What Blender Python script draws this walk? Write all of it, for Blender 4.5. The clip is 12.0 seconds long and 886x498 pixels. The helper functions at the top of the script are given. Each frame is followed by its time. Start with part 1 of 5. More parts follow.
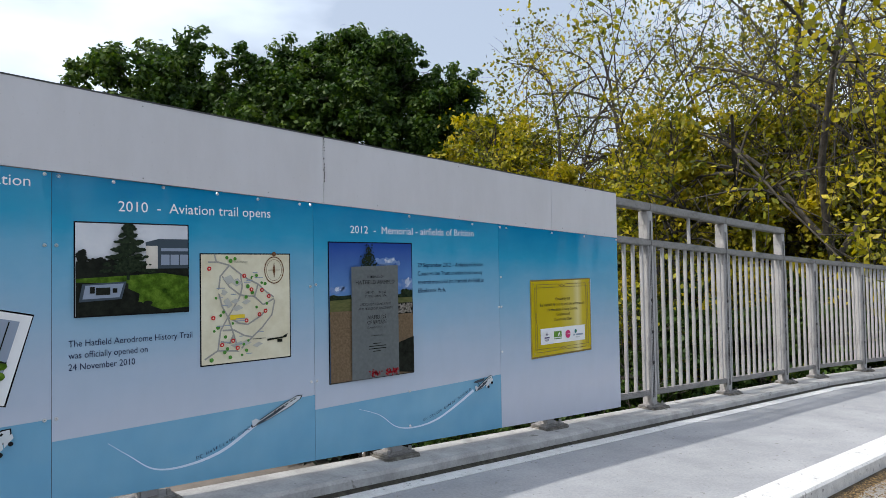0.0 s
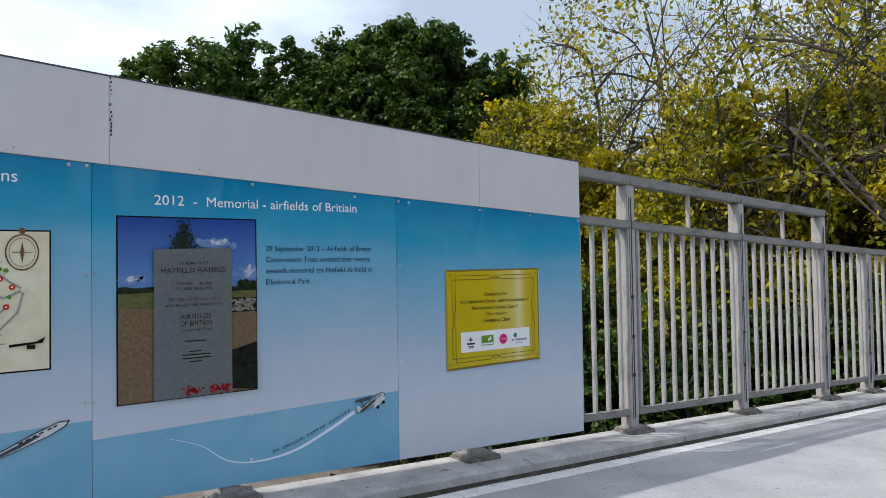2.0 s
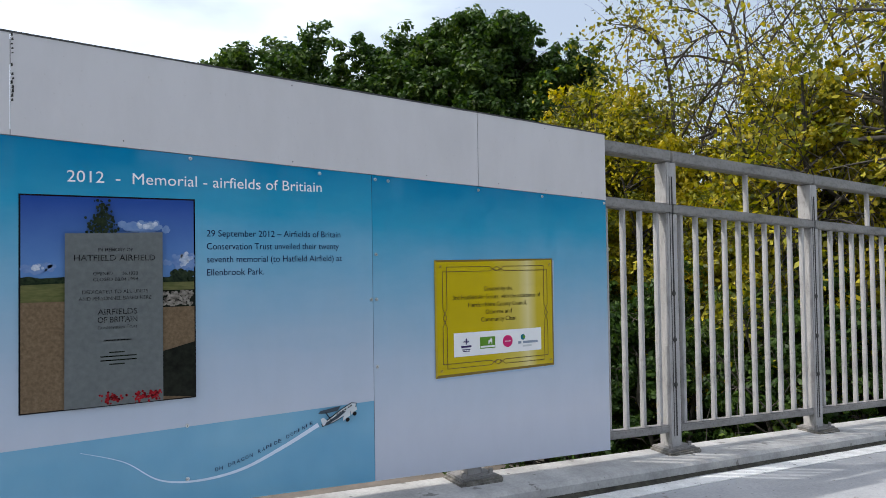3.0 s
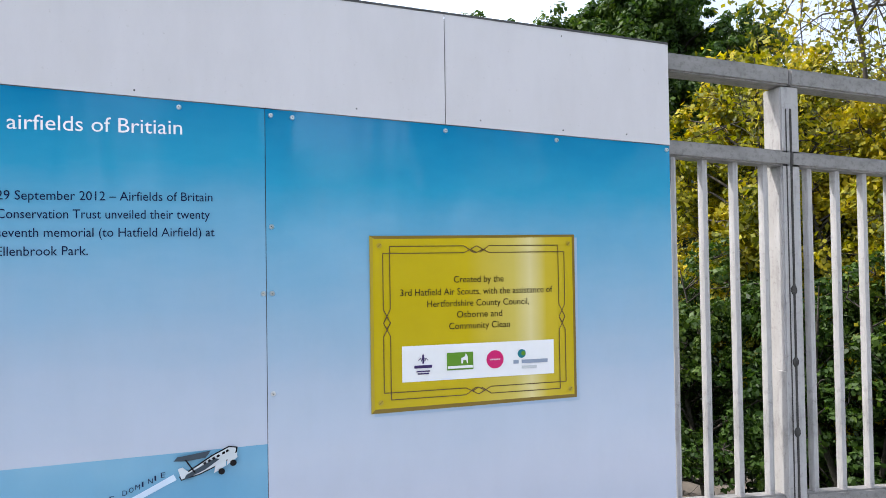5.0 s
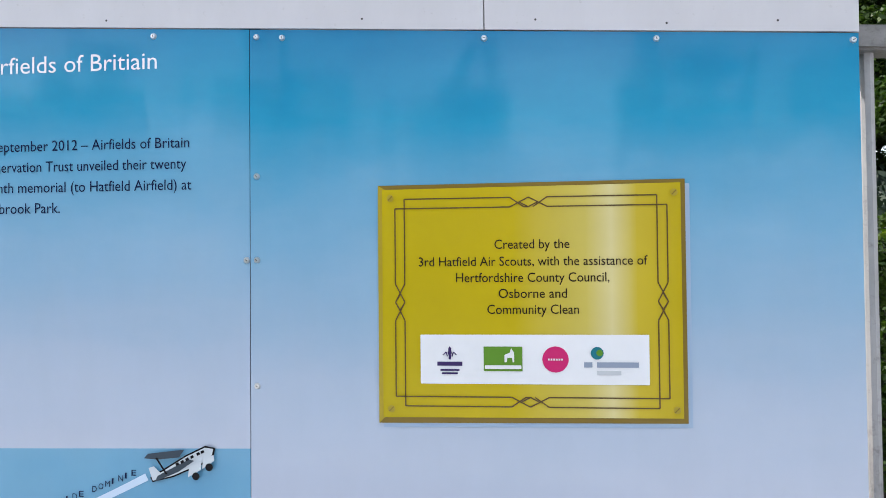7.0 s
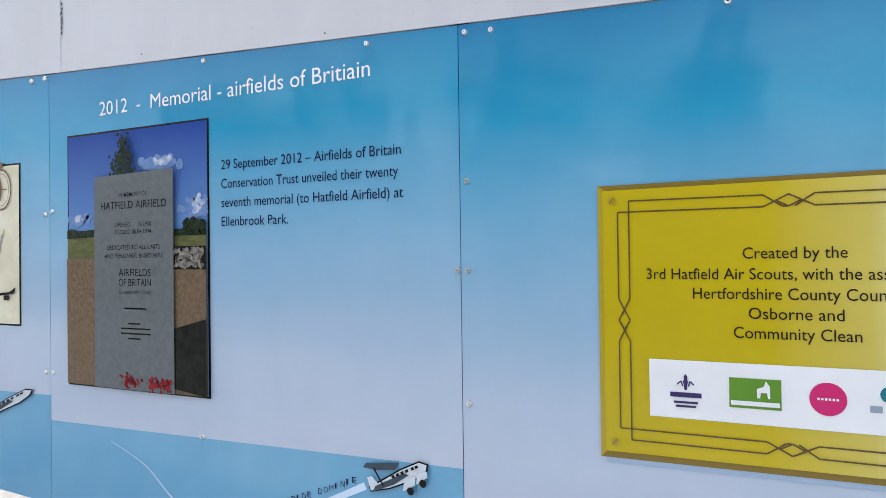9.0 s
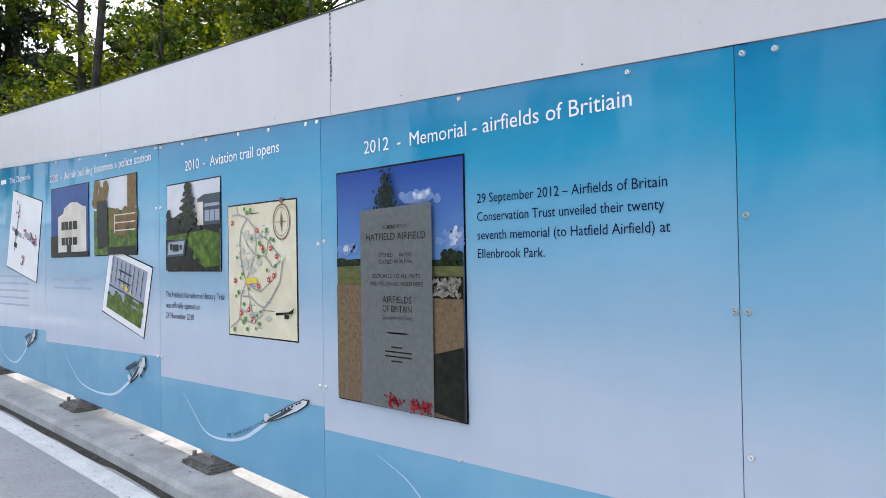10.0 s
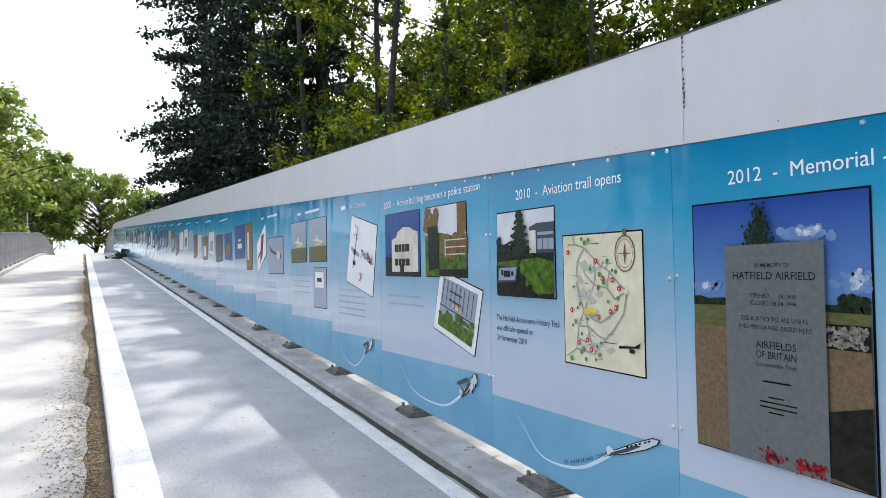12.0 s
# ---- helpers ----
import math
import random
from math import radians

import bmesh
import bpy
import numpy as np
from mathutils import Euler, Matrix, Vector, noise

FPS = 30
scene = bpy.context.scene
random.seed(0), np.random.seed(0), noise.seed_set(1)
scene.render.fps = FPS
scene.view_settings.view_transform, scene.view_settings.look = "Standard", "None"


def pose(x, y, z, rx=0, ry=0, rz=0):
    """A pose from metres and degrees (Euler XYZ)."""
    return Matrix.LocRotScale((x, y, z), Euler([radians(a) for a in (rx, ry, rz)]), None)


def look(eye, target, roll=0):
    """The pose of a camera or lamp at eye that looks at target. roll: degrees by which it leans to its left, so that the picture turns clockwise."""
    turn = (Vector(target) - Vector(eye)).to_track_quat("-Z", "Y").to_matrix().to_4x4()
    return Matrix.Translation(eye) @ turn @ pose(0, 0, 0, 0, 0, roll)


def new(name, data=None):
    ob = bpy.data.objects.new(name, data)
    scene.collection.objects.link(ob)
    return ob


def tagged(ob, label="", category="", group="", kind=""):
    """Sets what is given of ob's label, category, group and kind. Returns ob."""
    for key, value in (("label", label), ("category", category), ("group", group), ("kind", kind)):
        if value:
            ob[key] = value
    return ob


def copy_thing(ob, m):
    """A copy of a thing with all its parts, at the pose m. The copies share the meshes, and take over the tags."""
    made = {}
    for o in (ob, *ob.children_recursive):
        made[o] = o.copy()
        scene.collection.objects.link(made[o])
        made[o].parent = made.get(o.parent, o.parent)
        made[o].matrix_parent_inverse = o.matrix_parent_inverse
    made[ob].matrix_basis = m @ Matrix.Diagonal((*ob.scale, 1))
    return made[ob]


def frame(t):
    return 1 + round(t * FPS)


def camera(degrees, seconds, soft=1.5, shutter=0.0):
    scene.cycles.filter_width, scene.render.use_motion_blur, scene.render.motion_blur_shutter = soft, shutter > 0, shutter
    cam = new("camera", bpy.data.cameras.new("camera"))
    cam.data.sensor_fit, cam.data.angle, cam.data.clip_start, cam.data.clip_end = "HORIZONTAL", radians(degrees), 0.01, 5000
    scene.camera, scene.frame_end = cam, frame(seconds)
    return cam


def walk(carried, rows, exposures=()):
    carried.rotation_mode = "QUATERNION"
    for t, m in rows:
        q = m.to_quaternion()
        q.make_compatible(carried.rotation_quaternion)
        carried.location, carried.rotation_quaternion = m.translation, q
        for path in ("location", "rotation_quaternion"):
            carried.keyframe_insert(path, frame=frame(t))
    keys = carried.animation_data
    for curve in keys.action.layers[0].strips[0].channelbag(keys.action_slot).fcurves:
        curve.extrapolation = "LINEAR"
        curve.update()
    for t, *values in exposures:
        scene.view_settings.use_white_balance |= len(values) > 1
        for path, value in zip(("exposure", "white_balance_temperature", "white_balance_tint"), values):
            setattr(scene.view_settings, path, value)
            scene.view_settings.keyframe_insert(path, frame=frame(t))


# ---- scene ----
cam = camera(66.4, 12.0, soft=0.7)
METRES, EYE, TILT, LEAN, TURN = 6.0, 1.3, 0.0, 0.0, -41.9
ROWS = [
    (0.0, 0.0, 0.0, 0.0, 0.03, 1.76, 0.99),
    (0.5, 0.0516, 0.0511, -0.0021, 0.52, 1.75, 0.99),
    (1.0, 0.0997, 0.1, -0.0071, 2.88, 1.69, 1.03),
    (1.5, 0.1435, 0.1542, -0.0093, 3.25, 1.64, 0.96),
    (2.0, 0.1892, 0.2087, -0.0136, 5.71, 1.56, 0.94),
    (2.5, 0.228, 0.2658, -0.0168, 9.53, 1.44, 0.91),
    (3.0, 0.2592, 0.3273, -0.021, 12.27, 1.34, 0.85),
    (5.0, 0.3436, 0.5825, -0.0333, 26.42, 1.11, 0.83),
    (5.5, 0.3486, 0.642, -0.0446, 30.17, 1.31, 0.78),
    (6.0, 0.3603, 0.6917, -0.0477, 34.19, 1.41, 0.76),
    (6.5, 0.3702, 0.725, -0.0526, 41.1, 1.3, 0.61),
    (8.5, 0.3542, 0.7738, -0.0516, 61.79, 0.45, 0.73),
    (9.0, 0.3478, 0.7707, -0.0439, 67.5, 0.58, 0.73),
    (9.5, 0.3376, 0.7585, -0.035, 75.95, 0.54, 0.85),
    (10.0, 0.3386, 0.748, -0.0269, 84.94, 0.86, 0.94),
    (10.5, 0.3386, 0.7339, -0.0178, 91.87, 0.93, 0.96),
    (11.0, 0.3371, 0.7168, -0.0105, 97.5, 0.95, 1.07),
    (11.5, 0.3368, 0.7001, -0.0047, 102.24, 1.01, 1.14),
    (12.0, 0.3375, 0.6892, -0.0014, 106.78, 1.15, 1.14),
]
EXPOSURES = [(0.0, -0.62, 6300, 10), (2.5, -0.67, 6270, 10), (3.2, -0.5, 6270, 10), (4.8, 0.1, 6270, 12), (6.5, 0.13, 6300, 12), (9.0, 0.07, 6400, 12), (10.5, 0.13, 6340, 12), (11.2, 0.07, 6300, 11), (12.0, -0.1, 6290, 10)]
walk(cam, [(t, pose(0, 0, EYE, TILT, LEAN, TURN) @ pose(METRES * x, METRES * y, METRES * z, 90 + pitch, roll, yaw)) for t, x, y, z, yaw, pitch, roll in ROWS], EXPOSURES)

# ---- world, sun ----
SUN_EL, SUN_AZ = radians(52), math.atan2(0.466, -0.885)   # towards the sun, over the parapet and up the ramp
world = bpy.data.worlds.new("sky")
scene.world = world
world.use_nodes = True
wn, wl = world.node_tree.nodes, world.node_tree.links
wn.clear()
sky = wn.new("ShaderNodeTexSky")
sky.sky_type = 'NISHITA'
sky.sun_disc = False
sky.sun_elevation = SUN_EL
sky.sun_rotation = math.pi / 2 - SUN_AZ
sky.air_density, sky.dust_density, sky.ozone_density = 1.0, 6.5, 1.0
tc = wn.new("ShaderNodeTexCoord")
mp = wn.new("ShaderNodeMapping")
mp.inputs["Scale"].default_value = (1.0, 1.0, 2.6)
cl = wn.new("ShaderNodeTexNoise")
cl.inputs["Scale"].default_value, cl.inputs["Detail"].default_value = 2.3, 7.0
cr = wn.new("ShaderNodeValToRGB")
cr.color_ramp.elements[0].position, cr.color_ramp.elements[1].position = 0.42, 0.76
cr.color_ramp.elements[0].color, cr.color_ramp.elements[1].color = (0.26, 0.26, 0.26, 1), (0.95, 0.95, 0.95, 1)
mixc = wn.new("ShaderNodeMix")
mixc.data_type = 'RGBA'
mixc.inputs[7].default_value = (9.3, 10.2, 11.3, 1)
bg = wn.new("ShaderNodeBackground")
bg.inputs["Strength"].default_value = 0.235
wo = wn.new("ShaderNodeOutputWorld")
wl.new(tc.outputs["Generated"], mp.inputs[0]); wl.new(mp.outputs[0], cl.inputs["Vector"]); wl.new(cl.outputs["Fac"], cr.inputs[0])
wl.new(cr.outputs[0], mixc.inputs[0]); wl.new(sky.outputs[0], mixc.inputs[6]); wl.new(mixc.outputs[2], bg.inputs[0]); wl.new(bg.outputs[0], wo.inputs[0])

sun = new("sun", bpy.data.lights.new("sun", 'SUN'))
sun.data.energy, sun.data.angle, sun.data.color = 5.0, radians(0.55), (1.0, 0.95, 0.87)
sd = Vector((math.cos(SUN_EL) * math.cos(SUN_AZ), math.cos(SUN_EL) * math.sin(SUN_AZ), math.sin(SUN_EL)))
sun.matrix_world = look(sd * 60, (0, 0, 0))

# ---- materials ----
def mat(name, color, rough=0.6, metal=0.0, spec=0.5):
    m = bpy.data.materials.new(name)
    m.use_nodes = True
    b = m.node_tree.nodes["Principled BSDF"]
    b.inputs["Base Color"].default_value = (*color, 1)
    b.inputs["Roughness"].default_value, b.inputs["Metallic"].default_value = rough, metal
    b.inputs["Specular IOR Level"].default_value = spec
    return m


def nz(m, scale, detail=6.0, rough=0.6, stretch=(1, 1, 1)):
    """A noise texture in the object's own metres."""
    n, l = m.node_tree.nodes, m.node_tree.links
    c, p, t = n.new("ShaderNodeTexCoord"), n.new("ShaderNodeMapping"), n.new("ShaderNodeTexNoise")
    p.inputs["Scale"].default_value = stretch
    t.inputs["Scale"].default_value, t.inputs["Detail"].default_value, t.inputs["Roughness"].default_value = scale, detail, rough
    l.new(c.outputs["Object"], p.inputs[0]); l.new(p.outputs[0], t.inputs["Vector"])
    return t.outputs["Fac"]


def ramp(m, fac, stops):
    n, l = m.node_tree.nodes, m.node_tree.links
    r = n.new("ShaderNodeValToRGB")
    e = r.color_ramp.elements
    while len(e) < len(stops):
        e.new(0.5)
    for el, (p, c) in zip(e, stops):
        el.position = p
        el.color = (*c, 1) if len(c) == 3 else c
    l.new(fac, r.inputs[0])
    return r.outputs[0]


def mix(m, fac, a, b, mode='MIX'):
    n, l = m.node_tree.nodes, m.node_tree.links
    x = n.new("ShaderNodeMix")
    x.data_type, x.blend_type = 'RGBA', mode
    for s, v in ((x.inputs[0], fac), (x.inputs[6], a), (x.inputs[7], b)):
        if isinstance(v, (int, float)):
            s.default_value = v
        elif isinstance(v, tuple):
            s.default_value = (*v, 1)
        else:
            l.new(v, s)
    return x.outputs[2]


def out(m, color=None, rough=None, bump=None, dist=0.002, strength=0.5):
    b, n, l = m.node_tree.nodes["Principled BSDF"], m.node_tree.nodes, m.node_tree.links
    if color is not None:
        l.new(color, b.inputs["Base Color"])
    if rough is not None:
        l.new(rough, b.inputs["Roughness"])
    if bump is not None:
        u = n.new("ShaderNodeBump")
        u.inputs["Strength"].default_value, u.inputs["Distance"].default_value = strength, dist
        l.new(bump, u.inputs["Height"]); l.new(u.outputs[0], b.inputs["Normal"])
    return m


def two_scale(name, dark, light, s1, s2, rough=0.75, bump=0.003, spots=None):
    m = mat(name, light, rough)
    a, b = nz(m, s1), nz(m, s2, 4.0)
    c = ramp(m, a, [(0.3, dark), (0.7, light)])
    c = mix(m, 0.5, c, ramp(m, b, [(0.3, (0.72, 0.72, 0.72)), (0.7, (1.15, 1.15, 1.15))]), 'MULTIPLY')
    if spots:
        c = mix(m, ramp(m, nz(m, spots[0], 3.0), [(spots[1], (0, 0, 0)), (spots[1] + 0.04, (1, 1, 1))]), c, spots[2])
    return out(m, c, None, b, bump)


def print_material(name, stripe):
    """A weatherproof printed board: deep sky blue above fading to pale lilac, a mid-blue band at the foot."""
    m = mat(name, (0.5, 0.6, 0.8), 0.16, 0.0, 0.42)
    n, l = m.node_tree.nodes, m.node_tree.links
    c, sp = n.new("ShaderNodeTexCoord"), n.new("ShaderNodeSeparateXYZ")
    l.new(c.outputs["Object"], sp.inputs[0])
    soft = nz(m, 2.2, 4.0, 0.6, (1, 1, 2.4))
    ad, mr = n.new("ShaderNodeMath"), n.new("ShaderNodeMapRange")
    ad.operation = 'MULTIPLY_ADD'
    l.new(soft, ad.inputs[0]); ad.inputs[1].default_value = 0.22; l.new(sp.outputs["Z"], ad.inputs[2])
    mr.inputs["From Min"].default_value, mr.inputs["From Max"].default_value = 0.0, 1.45
    l.new(ad.outputs[0], mr.inputs["Value"])
    col = ramp(m, mr.outputs[0], [(0.0, (0.53, 0.56, 0.65)), (0.28, (0.42, 0.51, 0.63)), (0.55, (0.21, 0.42, 0.59)), (0.78, (0.028, 0.31, 0.51)), (0.97, (0.0, 0.185, 0.39))])
    if stripe:
        cv = n.new("ShaderNodeMath")
        cv.operation = 'MULTIPLY_ADD'
        l.new(sp.outputs["X"], cv.inputs[0]); cv.inputs[1].default_value = -0.016; l.new(sp.outputs["Z"], cv.inputs[2])
        lt = n.new("ShaderNodeMath")
        lt.operation = 'LESS_THAN'
        l.new(cv.outputs[0], lt.inputs[0]); lt.inputs[1].default_value = 0.0
        band = ramp(m, nz(m, 1.5, 3.0), [(0.3, (0.125, 0.35, 0.54)), (0.7, (0.20, 0.43, 0.59))])
        col = mix(m, lt.outputs[0], col, band)
    grime = nz(m, 9.0, 5.0, 0.6, (1, 1, 0.35))
    col = mix(m, 0.35, col, ramp(m, grime, [(0.3, (0.92, 0.92, 0.91)), (0.6, (1, 1, 1))]), 'MULTIPLY')
    return out(m, col, ramp(m, grime, [(0.3, (0.12,) * 3), (0.65, (0.07,) * 3)]), nz(m, 1.3, 2.0, 0.5, (2.4, 1, 0.45)), 0.018, 0.5)


M_PRINT, M_PRINT_PLAIN = print_material("printed_board_band", True), print_material("printed_board", False)
M_WHITE = mat("white_composite_board", (0.72, 0.70, 0.74), 0.3)
g1, g2 = nz(M_WHITE, 5.0, 6.0, 0.65, (1, 1, 0.3)), nz(M_WHITE, 60.0, 3.0)
out(M_WHITE, mix(M_WHITE, 0.8, ramp(M_WHITE, g1, [(0.25, (0.57, 0.555, 0.57)), (0.6, (0.615, 0.60, 0.62))]), ramp(M_WHITE, g2, [(0.22, (0.82, 0.81, 0.79)), (0.34, (1, 1, 1))]), 'MULTIPLY'), None, nz(M_WHITE, 1.1, 2.0), 0.005, 0.3)
M_EDGE = two_scale("dark_board_edge", (0.03, 0.03, 0.032), (0.08, 0.08, 0.085), 20, 80, 0.6)
M_RAIL = mat("weathered_painted_aluminium", (0.5, 0.5, 0.5), 0.48, 0.0)
r1, r2 = nz(M_RAIL, 7.0, 6.0, 0.7, (1, 1, 0.35)), nz(M_RAIL, 45.0, 5.0, 0.7)
rc = mix(M_RAIL, 0.7, ramp(M_RAIL, r1, [(0.28, (0.15, 0.145, 0.14)), (0.46, (0.37, 0.36, 0.355)), (0.75, (0.46, 0.45, 0.45))]), ramp(M_RAIL, r2, [(0.25, (0.5, 0.48, 0.46)), (0.45, (1, 1, 1))]), 'MULTIPLY')
out(M_RAIL, rc, None, r2, 0.0015)
M_RAILTOP = mat("grimy_aluminium_rail", (0.4, 0.4, 0.4), 0.5)
q1, q2 = nz(M_RAILTOP, 6.0, 6.0, 0.7, (0.4, 1, 1)), nz(M_RAILTOP, 40.0, 5.0, 0.7)
out(M_RAILTOP, mix(M_RAILTOP, 0.8, ramp(M_RAILTOP, q1, [(0.3, (0.085, 0.08, 0.078)), (0.5, (0.22, 0.212, 0.205)), (0.75, (0.30, 0.29, 0.285))]), ramp(M_RAILTOP, q2, [(0.28, (0.45, 0.43, 0.40)), (0.5, (1, 1, 1))]), 'MULTIPLY'), None, q2, 0.0015)
M_GROOVE = two_scale("black_grime_in_joints", (0.02, 0.02, 0.02), (0.07, 0.065, 0.06), 30, 90, 0.9)
M_CONC = two_scale("concrete_walkway", (0.26, 0.27, 0.285), (0.38, 0.385, 0.40), 1.6, 55, 0.85, 0.003, (22, 0.66, (0.19, 0.185, 0.18)))
M_PLINTH = two_scale("stained_concrete_plinth", (0.27, 0.265, 0.26), (0.47, 0.465, 0.455), 4.0, 60, 0.9, 0.004, (9, 0.66, (0.17, 0.165, 0.155)))
M_ROAD = two_scale("pale_worn_road", (0.34, 0.33, 0.32), (0.46, 0.45, 0.43), 0.8, 70, 0.9, 0.004, (30, 0.68, (0.14, 0.12, 0.10)))
M_LINE = two_scale("worn_white_road_paint", (0.58, 0.58, 0.57), (0.78, 0.78, 0.77), 9.0, 70, 0.7, 0.002, (26, 0.64, (0.30, 0.30, 0.30)))
M_DIRT = two_scale("leaf_litter", (0.03, 0.022, 0.014), (0.15, 0.11, 0.065), 14, 90, 1.0, 0.012)
M_SOIL = two_scale("rough_grass_bank", (0.014, 0.02, 0.007), (0.06, 0.07, 0.02), 0.7, 18, 1.0, 0.03)
M_TAR = two_scale("asphalt", (0.10, 0.09, 0.08), (0.19, 0.165, 0.14), 1.0, 60, 0.9)
M_INKW, M_INKD, M_INKN = mat("white_print", (0.86, 0.88, 0.9), 0.25), mat("navy_print", (0.010, 0.018, 0.06), 0.25, 0, 0.15), mat("black_print", (0.008, 0.008, 0.010), 0.25, 0, 0.15)
M_HEAD = mat("screw_steel", (0.75, 0.75, 0.74), 0.28, 0.9)
M_MOSS = two_scale("mortar_pad", (0.06, 0.055, 0.045), (0.25, 0.235, 0.21), 25, 90, 0.95)


def leaf_material(name, cols, trans=0.45, drift=None, size=0.6):
    """Leaves of many shades; drift lists a second set of shades that takes over in patches of the crown."""
    m = bpy.data.materials.new(name)
    m.use_nodes = True
    n, l = m.node_tree.nodes, m.node_tree.links
    b, o = n["Principled BSDF"], n["Material Output"]
    g = n.new("ShaderNodeNewGeometry")
    c = ramp(m, g.outputs["Random Per Island"], [(i / (len(cols) - 1), k) for i, k in enumerate(cols)])
    if drift:
        d = ramp(m, g.outputs["Random Per Island"], [(i / (len(drift) - 1), k) for i, k in enumerate(drift)])
        c = mix(m, ramp(m, nz(m, size, 3.0), [(0.46, (0, 0, 0)), (0.58, (1, 1, 1))]), c, d)
    l.new(c, b.inputs["Base Color"])
    b.inputs["Roughness"].default_value = 0.55
    b.inputs["Specular IOR Level"].default_value = 0.3
    t, x = n.new("ShaderNodeBsdfTranslucent"), n.new("ShaderNodeMixShader")
    hs = n.new("ShaderNodeHueSaturation")
    hs.inputs["Value"].default_value, hs.inputs["Saturation"].default_value = 1.5, 1.1
    l.new(c, hs.inputs["Color"]); l.new(hs.outputs[0], t.inputs["Color"])
    x.inputs[0].default_value = trans
    l.new(b.outputs[0], x.inputs[1]); l.new(t.outputs[0], x.inputs[2]); l.new(x.outputs[0], o.inputs["Surface"])
    return m


M_LEAF_DARK = leaf_material("dark_green_leaves", [(0.012, 0.030, 0.006), (0.03, 0.07, 0.010), (0.055, 0.105, 0.014), (0.022, 0.052, 0.009)], 0.3, [(0.02, 0.045, 0.008), (0.06, 0.11, 0.014), (0.10, 0.15, 0.022)], 0.35)
M_LEAF_MID = leaf_material("fresh_green_leaves", [(0.015, 0.034, 0.006), (0.035, 0.07, 0.010), (0.06, 0.10, 0.013), (0.022, 0.046, 0.008)], 0.42, [(0.045, 0.075, 0.010), (0.15, 0.185, 0.018), (0.30, 0.31, 0.026), (0.08, 0.115, 0.012)], 0.5)
M_LEAF_YEL = leaf_material("yellow_green_leaves", [(0.045, 0.06, 0.008), (0.17, 0.18, 0.013), (0.34, 0.33, 0.02), (0.09, 0.105, 0.01), (0.04, 0.055, 0.008)], 0.36, [(0.13, 0.115, 0.01), (0.42, 0.37, 0.022), (0.54, 0.42, 0.026), (0.24, 0.23, 0.016)], 0.5)
M_LEAF_CON = leaf_material("conifer_needles", [(0.006, 0.014, 0.009), (0.014, 0.03, 0.016), (0.03, 0.052, 0.024)], 0.1)
M_LEAF_PALE = leaf_material("pale_spring_leaves", [(0.08, 0.125, 0.03), (0.15, 0.21, 0.05), (0.25, 0.31, 0.075)], 0.5, [(0.14, 0.18, 0.045), (0.3, 0.34, 0.10)], 0.4)
M_BARK = two_scale("grey_brown_bark", (0.018, 0.015, 0.012), (0.085, 0.074, 0.06), 6, 40, 0.95, 0.01)

# ---- shapes ----
def mesh_of(name, bm):
    me = bpy.data.meshes.new(name)
    bm.normal_update()
    bm.to_mesh(me)
    bm.free()
    return me


def part(name, bm, material, parent=None, label="", smooth=False):
    """Links a bmesh (or a mesh) as one mesh object under a thing or a part."""
    me = bm if isinstance(bm, bpy.types.Mesh) else mesh_of(name, bm)
    if material and not me.materials:
        me.materials.append(material)
    if smooth:
        for p in me.polygons:
            p.use_smooth = True
    ob = new(name, me)
    if parent:
        ob.parent = parent
    if label:
        tagged(ob, label)
    return ob


def empty(name, m, label, category, group="", kind=""):
    e = new(name)
    e.matrix_world = m
    return tagged(e, label, category, group, kind)


def box(bm, x0, x1, y0, y1, z0, z1, bevel=0.0):
    """An upright box, its edges rounded off by a small chamfer."""
    m = Matrix.Translation(((x0 + x1) / 2, (y0 + y1) / 2, (z0 + z1) / 2)) @ Matrix.Diagonal((x1 - x0, y1 - y0, z1 - z0, 1))
    r = bmesh.ops.create_cube(bm, size=1.0, matrix=m)
    if bevel:
        es = {e for v in r["verts"] for e in v.link_edges}
        bmesh.ops.bevel(bm, geom=list(es), offset=bevel, segments=2, affect='EDGES')
    return bm


def prism(bm, pts, y0, y1):
    """A polygon in x and z, given thickness from y0 (front) to y1."""
    f = [bm.verts.new((x, y0, z)) for x, z in pts]
    b = [bm.verts.new((x, y1, z)) for x, z in pts]
    k = len(pts)
    bm.faces.new(f); bm.faces.new(b[::-1])
    for i in range(k):
        bm.faces.new((f[(i + 1) % k], f[i], b[i], b[(i + 1) % k]))
    bmesh.ops.recalc_face_normals(bm, faces=bm.faces)
    return bm


def bend(x):
    """How far the bridge swings towards the road from the straight of its near panels."""
    if x < 2:
        u = 2 - x
        return -0.05 * (u - (1 - math.exp(-u)))
    return -0.077 * (x - 10.4) if x > 10.4 else 0.0


def deck(x):
    """The walkway's height: a steady ramp up to a crest."""
    if x < -48:
        u = -48 - x
        return 0.07 + 0.048 * 48 + 0.048 * u - 0.0022 * u * u
    return 0.07 - 0.048 * x


WALL = 3.695
XS = [-130, -110, -95, -85, -78, -72, -66, -62, -58, -55, -52, -48, -40, -32, -25, -20, -16, -12, -9, -7, -5, -3.5, -2, -1, 0, 1, 2, 4, 6, 8, 10.4, 13, 17, 22, 30, 40, 60]


